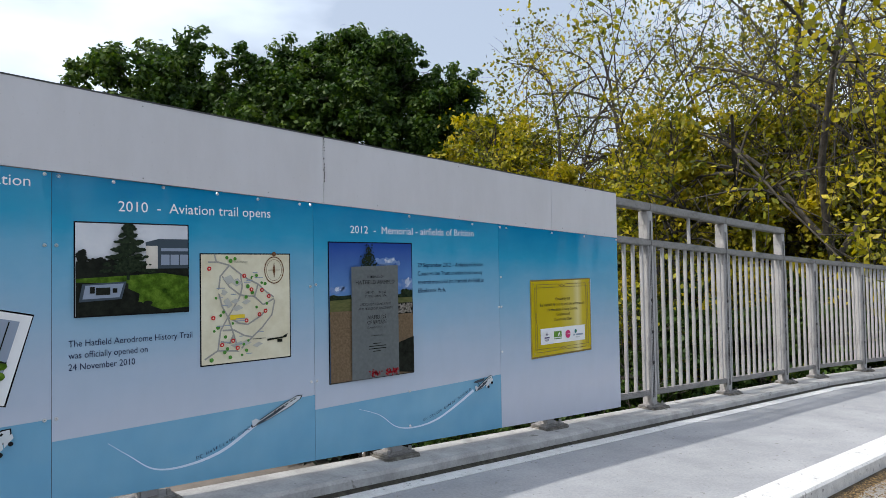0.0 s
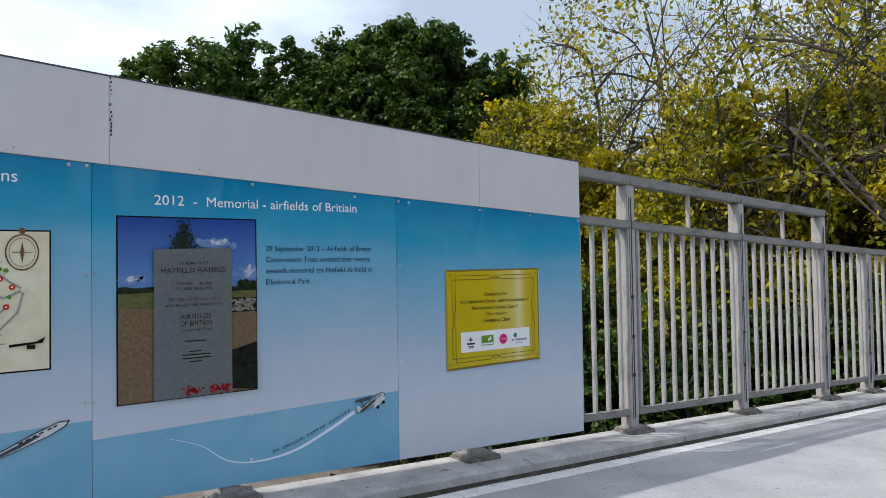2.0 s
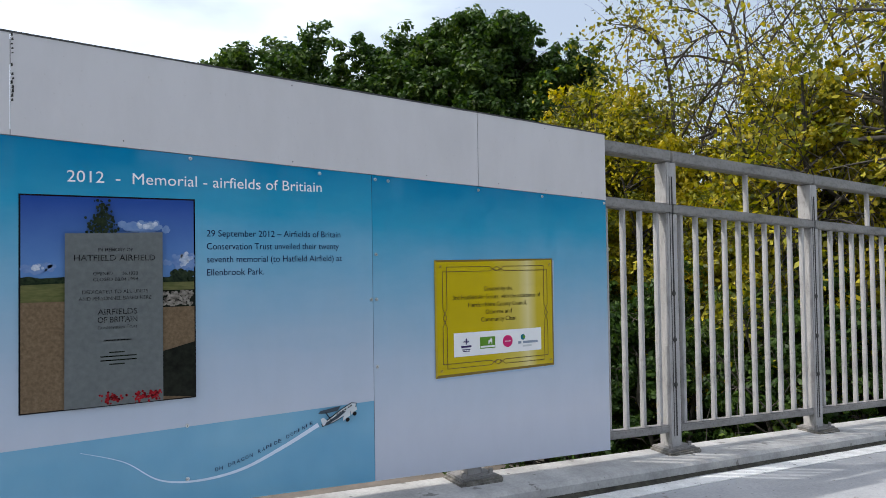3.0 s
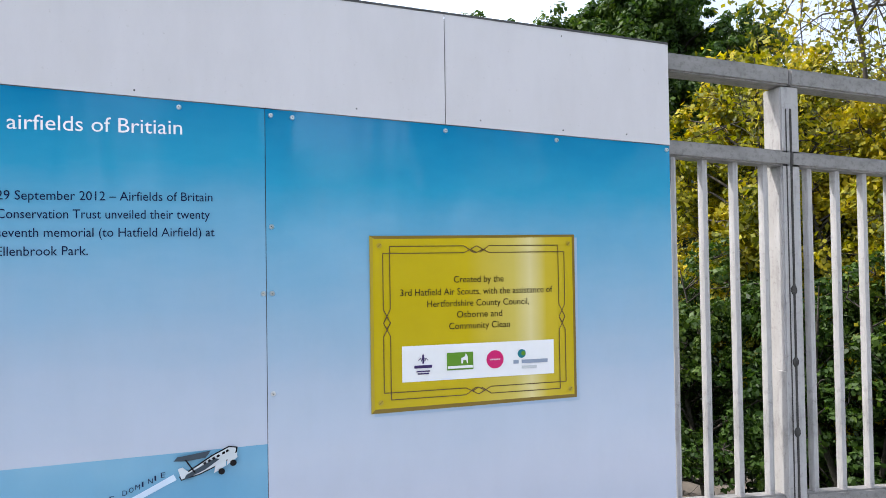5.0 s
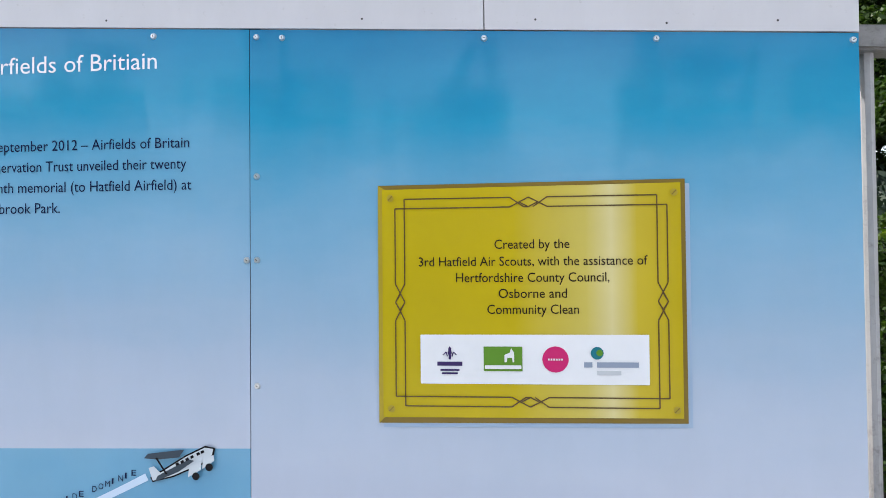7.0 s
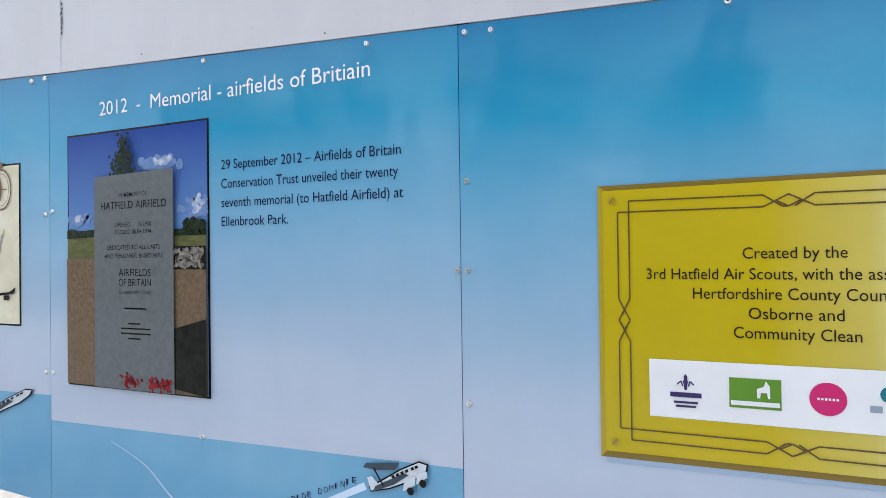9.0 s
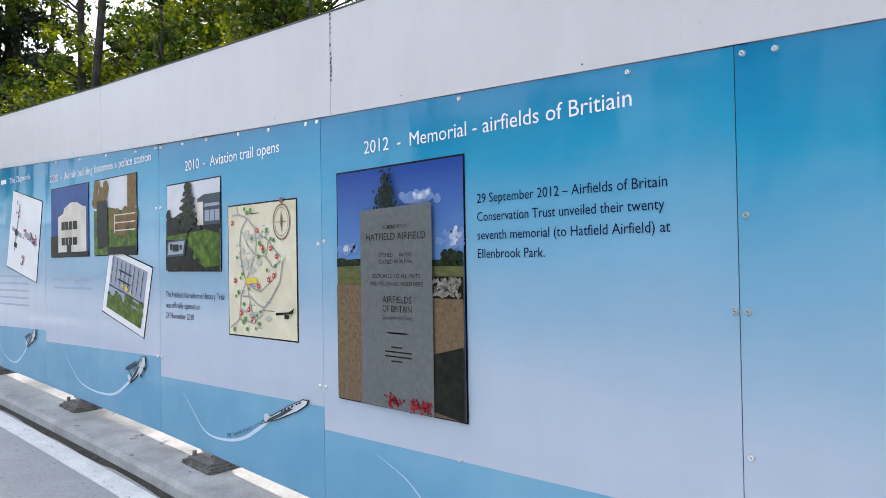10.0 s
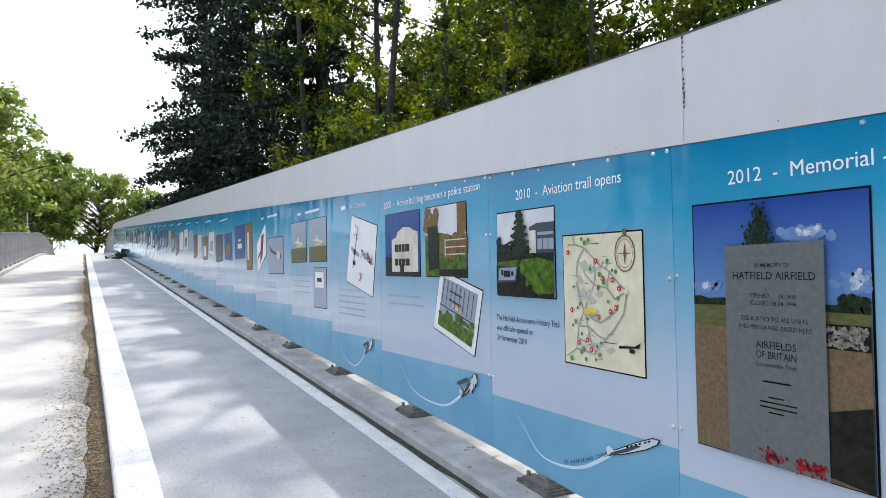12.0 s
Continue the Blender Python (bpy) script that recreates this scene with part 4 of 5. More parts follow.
airliner(b2, 1.80, 0.415, 2.125, 0.545)

# board: police station
b1.words("heading", "2008  -  Admin building becomes a police station", -0.823, 0.680, 1.728, 0.054, M_INKW, 0.0)
b1.photo([(-0.793, 1.20), (-0.166, 1.20), (-0.166, 1.672), (-0.793, 1.672)], [
    ("sky", P_BLUE, [FULL]),
    ("building", P_CREAM, [[(0.2, 0.06), (0.95, 0.06), (0.95, 0.68), (0.85, 0.7), (0.72, 0.76), (0.55, 0.77), (0.38, 0.7), (0.34, 0.62), (0.2, 0.58)]]),
    ("glazed_band", P_DARK, [R(0.3, 0.72, 0.38, 0.5), R(0.3, 0.72, 0.16, 0.27), R(0.45, 0.56, 0.05, 0.18), R(0, 0.2, 0, 0.3), R(0, 1, 0, 0.06)]),
    ("mullion", P_CREAM, [R(u, u + 0.012, 0.16, 0.5) for u in (0.4, 0.5, 0.6)]),
])
b1.photo([(-0.073, 1.20), (0.505, 1.20), (0.505, 1.671), (-0.073, 1.671)], [
    ("sky", P_GREY, [FULL]),
    ("tree", P_OCHRE, blobs(26, 0.0, 0.3, 0.68, 0.95, 0.03, 0.08, 21) + [R(0.8, 1, 0.6, 1)]),
    ("grass", P_GRASS, [[(0, 0), (1, 0), (1, 0.5), (0.4, 0.62), (0, 0.6)]]),
    ("shrubbery", P_OCHRE, blobs(30, 0.45, 0.98, 0.3, 0.55, 0.04, 0.1, 22)),
    ("stone", P_DARK, [[(0.1, 0.08), (0.36, 0.12), (0.34, 0.72), (0.08, 0.72)], R(0.36, 1, 0, 0.1)]),
    ("fence", P_CREAM, [R(0.52, 1, 0.5, 0.515), R(0.52, 1, 0.4, 0.415), R(0.52, 1, 0.3, 0.315), R(0.52, 0.54, 0.28, 0.52)]),
])
b1.photo([(0.028, 0.853), (0.575, 0.713), (0.69, 1.115), (0.145, 1.243)], [
    ("paper", P_WHITE, [FULL]),
    ("photo", P_MIDGREY, [R(0.1, 0.92, 0.1, 0.92)]),
    ("green", P_GRASS, [R(0.1, 0.92, 0.1, 0.32)] + blobs(18, 0.12, 0.9, 0.3, 0.42, 0.03, 0.06, 31)),
    ("line_work", P_DARK, [R(0.3, 0.6, 0.74, 0.76), R(0.3, 0.6, 0.6, 0.62), R(0.1, 0.92, 0.45, 0.465)] + [R(0.14 + 0.1 * k, 0.15 + 0.1 * k, 0.5, 0.9) for k in range(8)]),
    ("yellow", P_YEL, blobs(6, 0.35, 0.65, 0.5, 0.58, 0.01, 0.03, 33)),
], "drawn_plan")
b1.bars("text_line", [(-0.77, -0.16, 1.045), (-0.77, -0.12, 0.985)], P_FAINT, 0.015)
trail(b1, [(-0.6, 0.56), (-0.45, 0.44), (-0.3, 0.36), (-0.05, 0.33), (0.2, 0.35), (0.42, 0.46)], 0.022)
airliner(b1, 0.40, 0.44, 0.60, 0.60, True)

# boards further up the ramp
c1.words("heading", "The Chipmunk", -1.64, -1.20, 1.79, 0.048, M_INKW, 0.0)
c1.bars("year", [(-1.84, -1.72, 1.815)], M_INKW, 0.035)
c1.photo([(-1.715, 1.144), (-1.091, 1.017), (-0.965, 1.603), (-1.552, 1.728)], [
    ("paper", P_WHITE, [FULL]), ("aircraft", P_MIDGREY, [[(0.2, 0.25), (0.24, 0.25), (0.3, 0.85), (0.27, 0.86)], [(0.08, 0.5), (0.42, 0.44), (0.42, 0.5), (0.1, 0.55)], [(0.5, 0.5), (0.9, 0.42), (0.92, 0.5), (0.6, 0.56)]]), ("aircraft_shade", P_DARK, [disc(0.24, 0.49, 0.05, 10), R(0.2, 0.3, 0.3, 0.36)]),
    ("red", P_RED, blobs(22, 0.5, 0.95, 0.45, 0.58, 0.008, 0.022, 41) + blobs(12, 0.2, 0.32, 0.7, 0.92, 0.006, 0.018, 42) + blobs(10, 0.5, 0.62, 0.12, 0.25, 0.006, 0.02, 43)),
], "aircraft_picture")
c1.bars("text_line", [(-1.95, -1.25, 1.06 - 0.055 * k) for k in range(5)], P_FAINT, 0.014)
trail(c1, [(-1.95, 0.55), (-1.75, 0.42), (-1.5, 0.40), (-1.25, 0.55)], 0.02)
airliner(c1, -1.28, 0.53, -1.1, 0.66, True)
c2.bars("heading", [(-3.3, -3.16, 1.86), (-3.0, -2.5, 1.86)], P_TRAIL, 0.026)
for x0, x1 in ((-3.62 + 0.06, -2.97), (-2.86, -2.28)):
    c2.photo([(x0, 1.33), (x1, 1.33), (x1, 1.772), (x0, 1.772)], [("sky", P_MIDGREY, [FULL]), ("ground", P_FIELD, [R(0, 1, 0, 0.35)]), ("aircraft", P_CREAM, [[(0.2, 0.5), (0.8, 0.4), (0.8, 0.46), (0.55, 0.52), (0.5, 0.66), (0.44, 0.54)]]), ("aircraft_trim", P_YEL, [R(0.4, 0.7, 0.38, 0.42)])])
c2.photo([(-2.72, 0.86), (-2.30, 0.86), (-2.30, 1.26), (-2.72, 1.26)], [("back", P_MIDGREY, [FULL]), ("document", P_WHITE, [R(0.15, 0.8, 0.5, 0.9)]), ("print", P_DARK, [R(0.3, 0.65, 0.65, 0.75)])])
c2.bars("text_line", [(-3.5, -2.85, 1.24 - 0.06 * k) for k in range(5)], P_FAINT, 0.014)
c3.bars("heading", [(-5.05, -4.9, 1.93), (-4.7, -4.2, 1.93)], P_TRAIL, 0.026)
c3.photo([(-5.268, 1.203), (-4.78, 1.449), (-4.80, 1.861), (-5.31, 1.60)], [("paper", P_WHITE, [FULL]), ("red", P_RED, [[(0.3, 0.1), (0.6, 0.2), (0.8, 0.8), (0.55, 0.9), (0.4, 0.5)], R(0.1, 0.5, 0.4, 0.5)])], "aircraft_picture")
c3.photo([(-4.662, 1.20), (-3.93, 1.20), (-3.93, 1.646), (-4.662, 1.646)], [("sky", P_MIDGREY, [FULL]), ("aircraft", P_SLATE, [[(0.05, 0.8), (0.2, 0.6), (0.85, 0.4), (0.9, 0.5), (0.4, 0.62)]]), ("light", P_CREAM, [disc(0.7, 0.5, 0.12)])])
c3.bars("text_line", [(-4.9, -4.3, 1.08 - 0.06 * k) for k in range(3)], P_FAINT, 0.014)
c4.photo([(-6.85, 1.42), (-6.1, 1.42), (-6.1, 1.92), (-6.85, 1.92)], [("cover", P_BLUE, [FULL]), ("pale", P_GREY, [R(0.3, 0.7, 0.3, 0.45), R(0.35, 0.65, 0.52, 0.58)])])
c4.photo([(-6.0, 1.25), (-5.6, 1.25), (-5.6, 1.92), (-6.0, 1.92)], [("brown", P_OCHRE, [FULL]), ("pale", P_CREAM, [R(0.2, 0.5, 0.2, 0.8)])])
rg = random.Random(77)
PICS = [P_MIDGREY, P_SLATE, P_CREAM, P_BLUE, P_OCHRE, P_GREY]
for xl, xr in zip(SEAMS[9:], SEAMS[8:]):
    bo = Board(xl, xr, "sky blue printed history board with photographs", False)
    if xl < -40:
        continue
    t = top_blue((xl + xr) / 2)
    bo.bars("heading", [(xl + 0.45, xr - 0.45, t - 0.12)], P_TRAIL, 0.02)
    w = (xr - xl) / 2
    for k in range(2):
        x0 = xl + 0.08 + w * k
        z1 = t - rg.uniform(0.22, 0.4)
        bo.photo([(x0, z1 - rg.uniform(0.4, 0.6)), (x0 + w - 0.16, z1 - 0.45), (x0 + w - 0.16, z1), (x0, z1)], [("picture", rg.choice(PICS), [FULL]), ("subject", rg.choice(PICS), [R(0.2, 0.75, 0.15, 0.6)])])
    bo.bars("text_line", [(xl + 0.1, xl + 0.9, t - 1.0 - 0.06 * k) for k in range(3)], P_FAINT, 0.014)

# plaque printed on the last board
pq = [(4.272, 0.548), (5.097, 0.556), (5.097, 1.203), (4.272, 1.200)]
M_GOLD = mat("print_brass", (0.68, 0.53, 0.025), 0.22, 0.0, 0.3)
# the printed brass has its sheen in the colour: a pale band across x
gn, gl = M_GOLD.node_tree.nodes, M_GOLD.node_tree.links
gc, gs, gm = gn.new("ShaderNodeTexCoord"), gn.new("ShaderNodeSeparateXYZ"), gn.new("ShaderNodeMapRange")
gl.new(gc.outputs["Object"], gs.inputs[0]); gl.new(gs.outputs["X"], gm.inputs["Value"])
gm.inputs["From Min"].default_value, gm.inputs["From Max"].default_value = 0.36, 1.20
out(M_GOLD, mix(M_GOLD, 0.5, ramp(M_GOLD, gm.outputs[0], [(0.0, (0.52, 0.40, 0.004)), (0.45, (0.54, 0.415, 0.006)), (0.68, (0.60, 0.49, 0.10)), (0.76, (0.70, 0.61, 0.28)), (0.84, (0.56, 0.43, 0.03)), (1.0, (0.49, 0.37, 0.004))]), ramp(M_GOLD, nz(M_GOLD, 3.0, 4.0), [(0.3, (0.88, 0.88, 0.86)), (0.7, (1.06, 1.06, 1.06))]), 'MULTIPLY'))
M_GOLDEDGE = mat("print_brass_edge", (0.22, 0.14, 0.01), 0.3)
M_GOLDEDGE2 = mat("print_brass_bevel", (0.42, 0.31, 0.012), 0.3)
q = b4.poly(pq)
sh = flat(b4.ob, "plaque_shadow", [(a + 0.012, b - 0.012) for a, b in q], mat("print_soft_shadow", (0.33, 0.44, 0.58), 0.3), 1)
pl = flat(b4.ob, "plaque", q, M_GOLDEDGE, 2, "gold coloured plaque picture with dark lettering")
shapes(pl, "bevel", [[q[0], (q[0][0] + 0.02, q[0][1] + 0.02), (q[3][0] + 0.02, q[3][1] - 0.012), q[3]]], M_GOLDEDGE2, 3)
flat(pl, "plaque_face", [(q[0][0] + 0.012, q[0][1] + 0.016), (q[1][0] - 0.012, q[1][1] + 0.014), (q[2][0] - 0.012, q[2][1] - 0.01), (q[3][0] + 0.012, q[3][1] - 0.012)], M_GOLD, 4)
x0, x1, z0, z1 = q[0][0] + 0.048, q[1][0] - 0.048, q[0][1] + 0.048, q[2][1] - 0.042
xm, zm, o = (x0 + x1) / 2, (z0 + z1) / 2, 0.026
bl = []
for s, zz in ((1, z1), (-1, z0)):
    bl += stroke([(x0 + o, zz), (xm - 0.05, zz), (xm - 0.012, zz - s * o), (xm + 0.0, zz - s * (o + 0.0)), (xm + 0.025, zz - s * o / 2), (xm, zz), (xm - 0.025, zz - s * o / 2), (xm, zz - s * o)], 0.0034)
    bl += stroke([(x1 - o, zz), (xm + 0.05, zz), (xm + 0.012, zz - s * o)], 0.0034)
    bl += stroke([(x0, zz - s * o), (xm - 0.05, zz - s * o), (xm - 0.0, zz)], 0.0034)
    bl += stroke([(x1, zz - s * o), (xm + 0.05, zz - s * o), (xm + 0.0, zz)], 0.0034)
for s, xx in ((-1, x1), (1, x0)):
    bl += stroke([(xx, z1 - o), (xx, zm + 0.05), (xx + s * o, zm), (xx + s * o / 2, zm - 0.022), (xx, zm - 0.0), (xx + s * o / 2, zm + 0.022)], 0.0034)
    bl += stroke([(xx, z0 + o), (xx, zm - 0.05), (xx + s * o, zm)], 0.0034)
    bl += stroke([(xx + s * o, z1), (xx + s * o, zm + 0.05), (xx, zm)], 0.0034)
    bl += stroke([(xx + s * o, z0), (xx + s * o, zm - 0.05), (xx, zm)], 0.0034)
shapes(pl, "border", bl, mat("print_bronze_line", (0.10, 0.055, 0.012), 0.3), 5)
M_LETTER = mat("print_dark_bronze", (0.022, 0.014, 0.006), 0.3, 0.0, 0.2)
for s, xa, xb, zb in (("Created by the", 4.592, 4.793, 1.022), ("3rd Hatfield Air Scouts, with the assistance of", 4.385, 4.997, 0.976), ("Hertfordshire County Council,", 4.487, 4.897, 0.932), ("Osborne and", 4.602, 4.785, 0.889), ("Community Clean", 4.571, 4.816, 0.846)):
    a, b = b4.p(xa, zb)
    lettering(pl, "text_line", s, a, b4.p(xb, zb)[0], b, 0.0265, M_LETTER, 5, "", 0.001)
card = flat(pl, "sponsor_strip", b4.rect(4.388, 4.998, 0.657, 0.79), P_WHITE, 5, "white strip with four small coloured emblems")
M_PURPLE, M_PINK, M_TEAL, M_LEAFG = mat("print_purple", (0.03, 0.01, 0.10), 0.3), mat("print_pink", (0.60, 0.005, 0.14), 0.3), mat("print_teal", (0.0, 0.16, 0.22), 0.3), mat("print_leaf_green", (0.10, 0.26, 0.012), 0.3)
ex, ez = b4.p(4.468, 0.735)
shapes(card, "emblem", [disc(ex, ez + 0.006, 0.006, 8), [(ex - 0.003, ez - 0.012), (ex + 0.003, ez - 0.012), (ex + 0.004, ez + 0.018), (ex, ez + 0.024), (ex - 0.004, ez + 0.018)]] + stroke([(ex - 0.018, ez), (ex - 0.010, ez + 0.008), (ex - 0.006, ez - 0.004)], 0.003) + stroke([(ex + 0.018, ez), (ex + 0.010, ez + 0.008), (ex + 0.006, ez - 0.004)], 0.003) + [rect(ex - 0.034, ex + 0.034, ez - 0.029, ez - 0.018), rect(ex - 0.026, ex + 0.026, ez - 0.043, ez - 0.038), rect(ex - 0.022, ex + 0.022, ez - 0.052, ez - 0.047)], M_PURPLE, 6)
gx0, gz0 = b4.p(4.560, 0.692)
shapes(card, "green_emblem", [rect(gx0, gx0 + 0.104, gz0, gz0 + 0.066)], M_LEAFG, 6)
shapes(card, "stag", [[(gx0 + 0.056, gz0 + 0.024), (gx0 + 0.062, gz0 + 0.024), (gx0 + 0.064, gz0 + 0.036), (gx0 + 0.076, gz0 + 0.036), (gx0 + 0.078, gz0 + 0.024), (gx0 + 0.082, gz0 + 0.024), (gx0 + 0.082, gz0 + 0.05), (gx0 + 0.074, gz0 + 0.062), (gx0 + 0.07, gz0 + 0.05), (gx0 + 0.056, gz0 + 0.044)], rect(gx0 + 0.003, gx0 + 0.101, gz0 + 0.006, gz0 + 0.016)], P_WHITE, 7)
px, pz = b4.p(4.752, 0.724)
shapes(card, "pink_emblem", [disc(px, pz, 0.035, 24)], M_PINK, 6)
shapes(card, "pink_bar", [rect(px - 0.020 + 0.007 * k, px - 0.0155 + 0.007 * k, pz - 0.0025, pz + 0.0025) for k in range(6)], P_WHITE, 7)
tx, tz = b4.p(4.862, 0.741)
shapes(card, "teal_emblem", [disc(tx, tz, 0.017, 14)], M_TEAL, 6)
shapes(card, "leaf_emblem", [disc(tx + 0.006, tz + 0.001, 0.009, 10)], M_LEAFG, 7)
shapes(card, "teal_bar", [rect(tx - 0.035, tx - 0.013, tz - 0.038, tz - 0.024), rect(tx - 0.001, tx + 0.108, tz - 0.038, tz - 0.024)], P_MIDGREY, 6)
shapes(card, "pale_bar", [rect(tx - 0.001, tx + 0.062, tz - 0.058, tz - 0.047)], mat("print_faint_grey", (0.55, 0.57, 0.58), 0.3), 6)
for a, b in ((q[0][0] + 0.035, q[0][1] + 0.04), (q[1][0] - 0.03, q[1][1] + 0.036), (q[2][0] - 0.03, q[2][1] - 0.036), (q[3][0] + 0.035, q[3][1] - 0.036)):
    sc = flat(pl, "screw", disc(a, b, 0.010, 12), M_GOLDEDGE2, 6)
    shapes(sc, "slot", stroke([(a - 0.006, b - 0.006), (a + 0.006, b + 0.006)], 0.003), M_GOLDEDGE, 7)

# white boards above the panels
WS = [5.545, 4.57, 2.30, 0.03, -2.2]
while WS[-1] > -55:
    WS.append(WS[-1] - 2.27)
for xl, xr in zip(WS[1:], WS):
    ya, yb = WALL + bend(xl), WALL + bend(xr)
    w = math.hypot(xr - xl, yb - ya)
    bm = bmesh.new()
    prism(bm, [(0.0015, 0.003), (w - 0.0015, 0.003 + deck(xr) - deck(xl)), (w - 0.0015, 0.425 + deck(xr) - deck(xl)), (0.0015, 0.425)], -0.004, 0.0)
    wb = part("white_board", bm, M_WHITE)
    wb.matrix_world = Matrix.Translation((xl, ya, top_blue(xl))) @ Matrix.Rotation(math.atan2(yb - ya, xr - xl), 4, 'Z')
    tagged(wb, "plain off-white composite board fixed above the printed panels", "white board", "white boards along the railing")
    bm = bmesh.new()
    prism(bm, [(0.0, 0.425), (w, 0.425 + deck(xr) - deck(xl)), (w, 0.433 + deck(xr) - deck(xl)), (0.0, 0.433)], -0.006, 0.02)
    part("edge_strip", bm, M_EDGE, wb, "thin dark edge strip")
    # added backing that blocks the sun at this board's joint
    bm = bmesh.new()
    prism(bm, [(0.0, 0.01), (0.03, 0.01), (0.03, 0.41), (0.0, 0.41)], 0.0075, 0.009)
    part("seam_backing", bm, M_EDGE, wb)
    if xl > -6:
        rs = random.Random(int(xl * 10))
        sp = []
        for k in range(3):
            u = w * (k + 0.5) / 3 + rs.uniform(-0.05, 0.05)
            zz = (deck(xr) - deck(xl)) * u / w
            for hh in (0.022, 0.40) if k % 2 else (0.03,):
                sp.append(disc(u, zz + hh, 0.0032, 8))
        bm = bmesh.new()
        for pts in sp:
            bm.faces.new([bm.verts.new((a, -0.0062, b)) for a, b in pts])
        tagged(part("rivet_row", bm, M_GROOVE, wb), kind="stuff")
        if abs(xl - 2.30) < 0.01:
            bm = bmesh.new()
            for k in range(16):
                zz = 0.41 - 0.018 * k
                if k in (5, 6, 8):
                    continue
                u = 0.004 + rs.uniform(0, 0.008)
                hh = rs.uniform(0.006, 0.02)
                bm.faces.new([bm.verts.new((u + a, -0.0062, zz + b)) for a, b in ((-0.004, 0), (0.005, 0.002), (0.004, hh), (-0.002, hh * 0.8))])
            tagged(part("crack", bm, M_GROOVE, wb, "black flaked sealant at the joint"), kind="stuff")

# ---- trees ----
def tube(verts, faces, pts, radii, sides=5):
    base = len(verts)
    for i, p in enumerate(pts):
        d = (pts[min(i + 1, len(pts) - 1)] - pts[max(i - 1, 0)])
        d = d.normalized() if d.length > 1e-6 else Vector((0, 0, 1))
        a = d.orthogonal().normalized()
        b = d.cross(a)
        for k in range(sides):
            t = 2 * math.pi * k / sides
            verts.append(p + (a * math.cos(t) + b * math.sin(t)) * radii[i])
    for i in range(len(pts) - 1):
        for k in range(sides):
            faces.append((base + i * sides + k, base + i * sides + (k + 1) % sides, base + (i + 1) * sides + (k + 1) % sides, base + (i + 1) * sides + k))


def limbs(r, verts, faces, tips, p, d, length, rad, level, top, droop, sides, kids):
    """One limb with its side limbs; tips gathers (place, way) of the twigs."""
    n = 9 if level == 0 else (7, 6, 4)[min(level - 1, 2)]
    pts, radii = [p.copy()], [rad]
    dd = d.copy()
    for i in range(n):
        dd = (dd + Vector((r.gauss(0, 0.15), r.gauss(0, 0.15), r.gauss(0, 0.10) + (0.03 if level == 0 else droop * (1 + 2 * i / n))))).normalized()
        pts.append(pts[-1] + dd * (length / n))
        radii.append(rad * (1 - 0.75 * (i + 1) / n))
    tube(verts, faces, pts, radii, sides if level < 2 else 3)
    if level >= top:
        for q in (pts[0].lerp(pts[1], 0.7), pts[1], pts[n]):
            tips.append((q, dd))
        return
    for k in range(kids[level]):
        f = r.uniform(0.28 if level == 0 else 0.2, 1.0)
        i = min(int(f * n), n - 1)
        q = pts[i].lerp(pts[i + 1], f * n - i)
        a = dd.orthogonal().normalized()
        a.rotate(Matrix.Rotation(r.uniform(0, 2 * math.pi), 3, dd))
        nd = (dd * r.uniform(0.25, 0.7) + a * r.uniform(0.7, 1.0)).normalized()
        limbs(r, verts, faces, tips, q, nd, length * r.uniform(0.38, 0.62) * (1.15 - 0.4 * f), radii[i] * 0.62, level + 1, top, droop, sides, kids)


def leaf_mesh(name, rng, centres, per, spread, size, flat_z=1.0, kite=True):
    """Leaves as small folded kites strewn round the centres."""
    c = np.repeat(np.asarray(centres, 'f'), per, axis=0)
    k = len(c)
    c = c + rng.normal(0, 1, (k, 3)) * spread * np.array((1, 1, flat_z))
    a = rng.normal(0, 1, (k, 3)); a /= np.linalg.norm(a, axis=1)[:, None]
    b = rng.normal(0, 1, (k, 3)); b -= (a * b).sum(1)[:, None] * a; b /= np.linalg.norm(b, axis=1)[:, None]
    s = (size * rng.uniform(0.6, 1.3, k))[:, None]
    v = np.stack([c - a * s * 0.6, c + b * s * 0.36, c + a * s * 0.6, c - b * s * 0.36], 1).reshape(-1, 3)
    me = bpy.data.meshes.new(name)
    me.vertices.add(k * 4); me.vertices.foreach_set("co", v.ravel().astype('f'))
    me.loops.add(k * 4); me.loops.foreach_set("vertex_index", np.arange(k * 4, dtype='i'))
    me.polygons.add(k); me.polygons.foreach_set("loop_start", np.arange(0, k * 4, 4, dtype='i'))
    me.update(calc_edges=True)
    return me


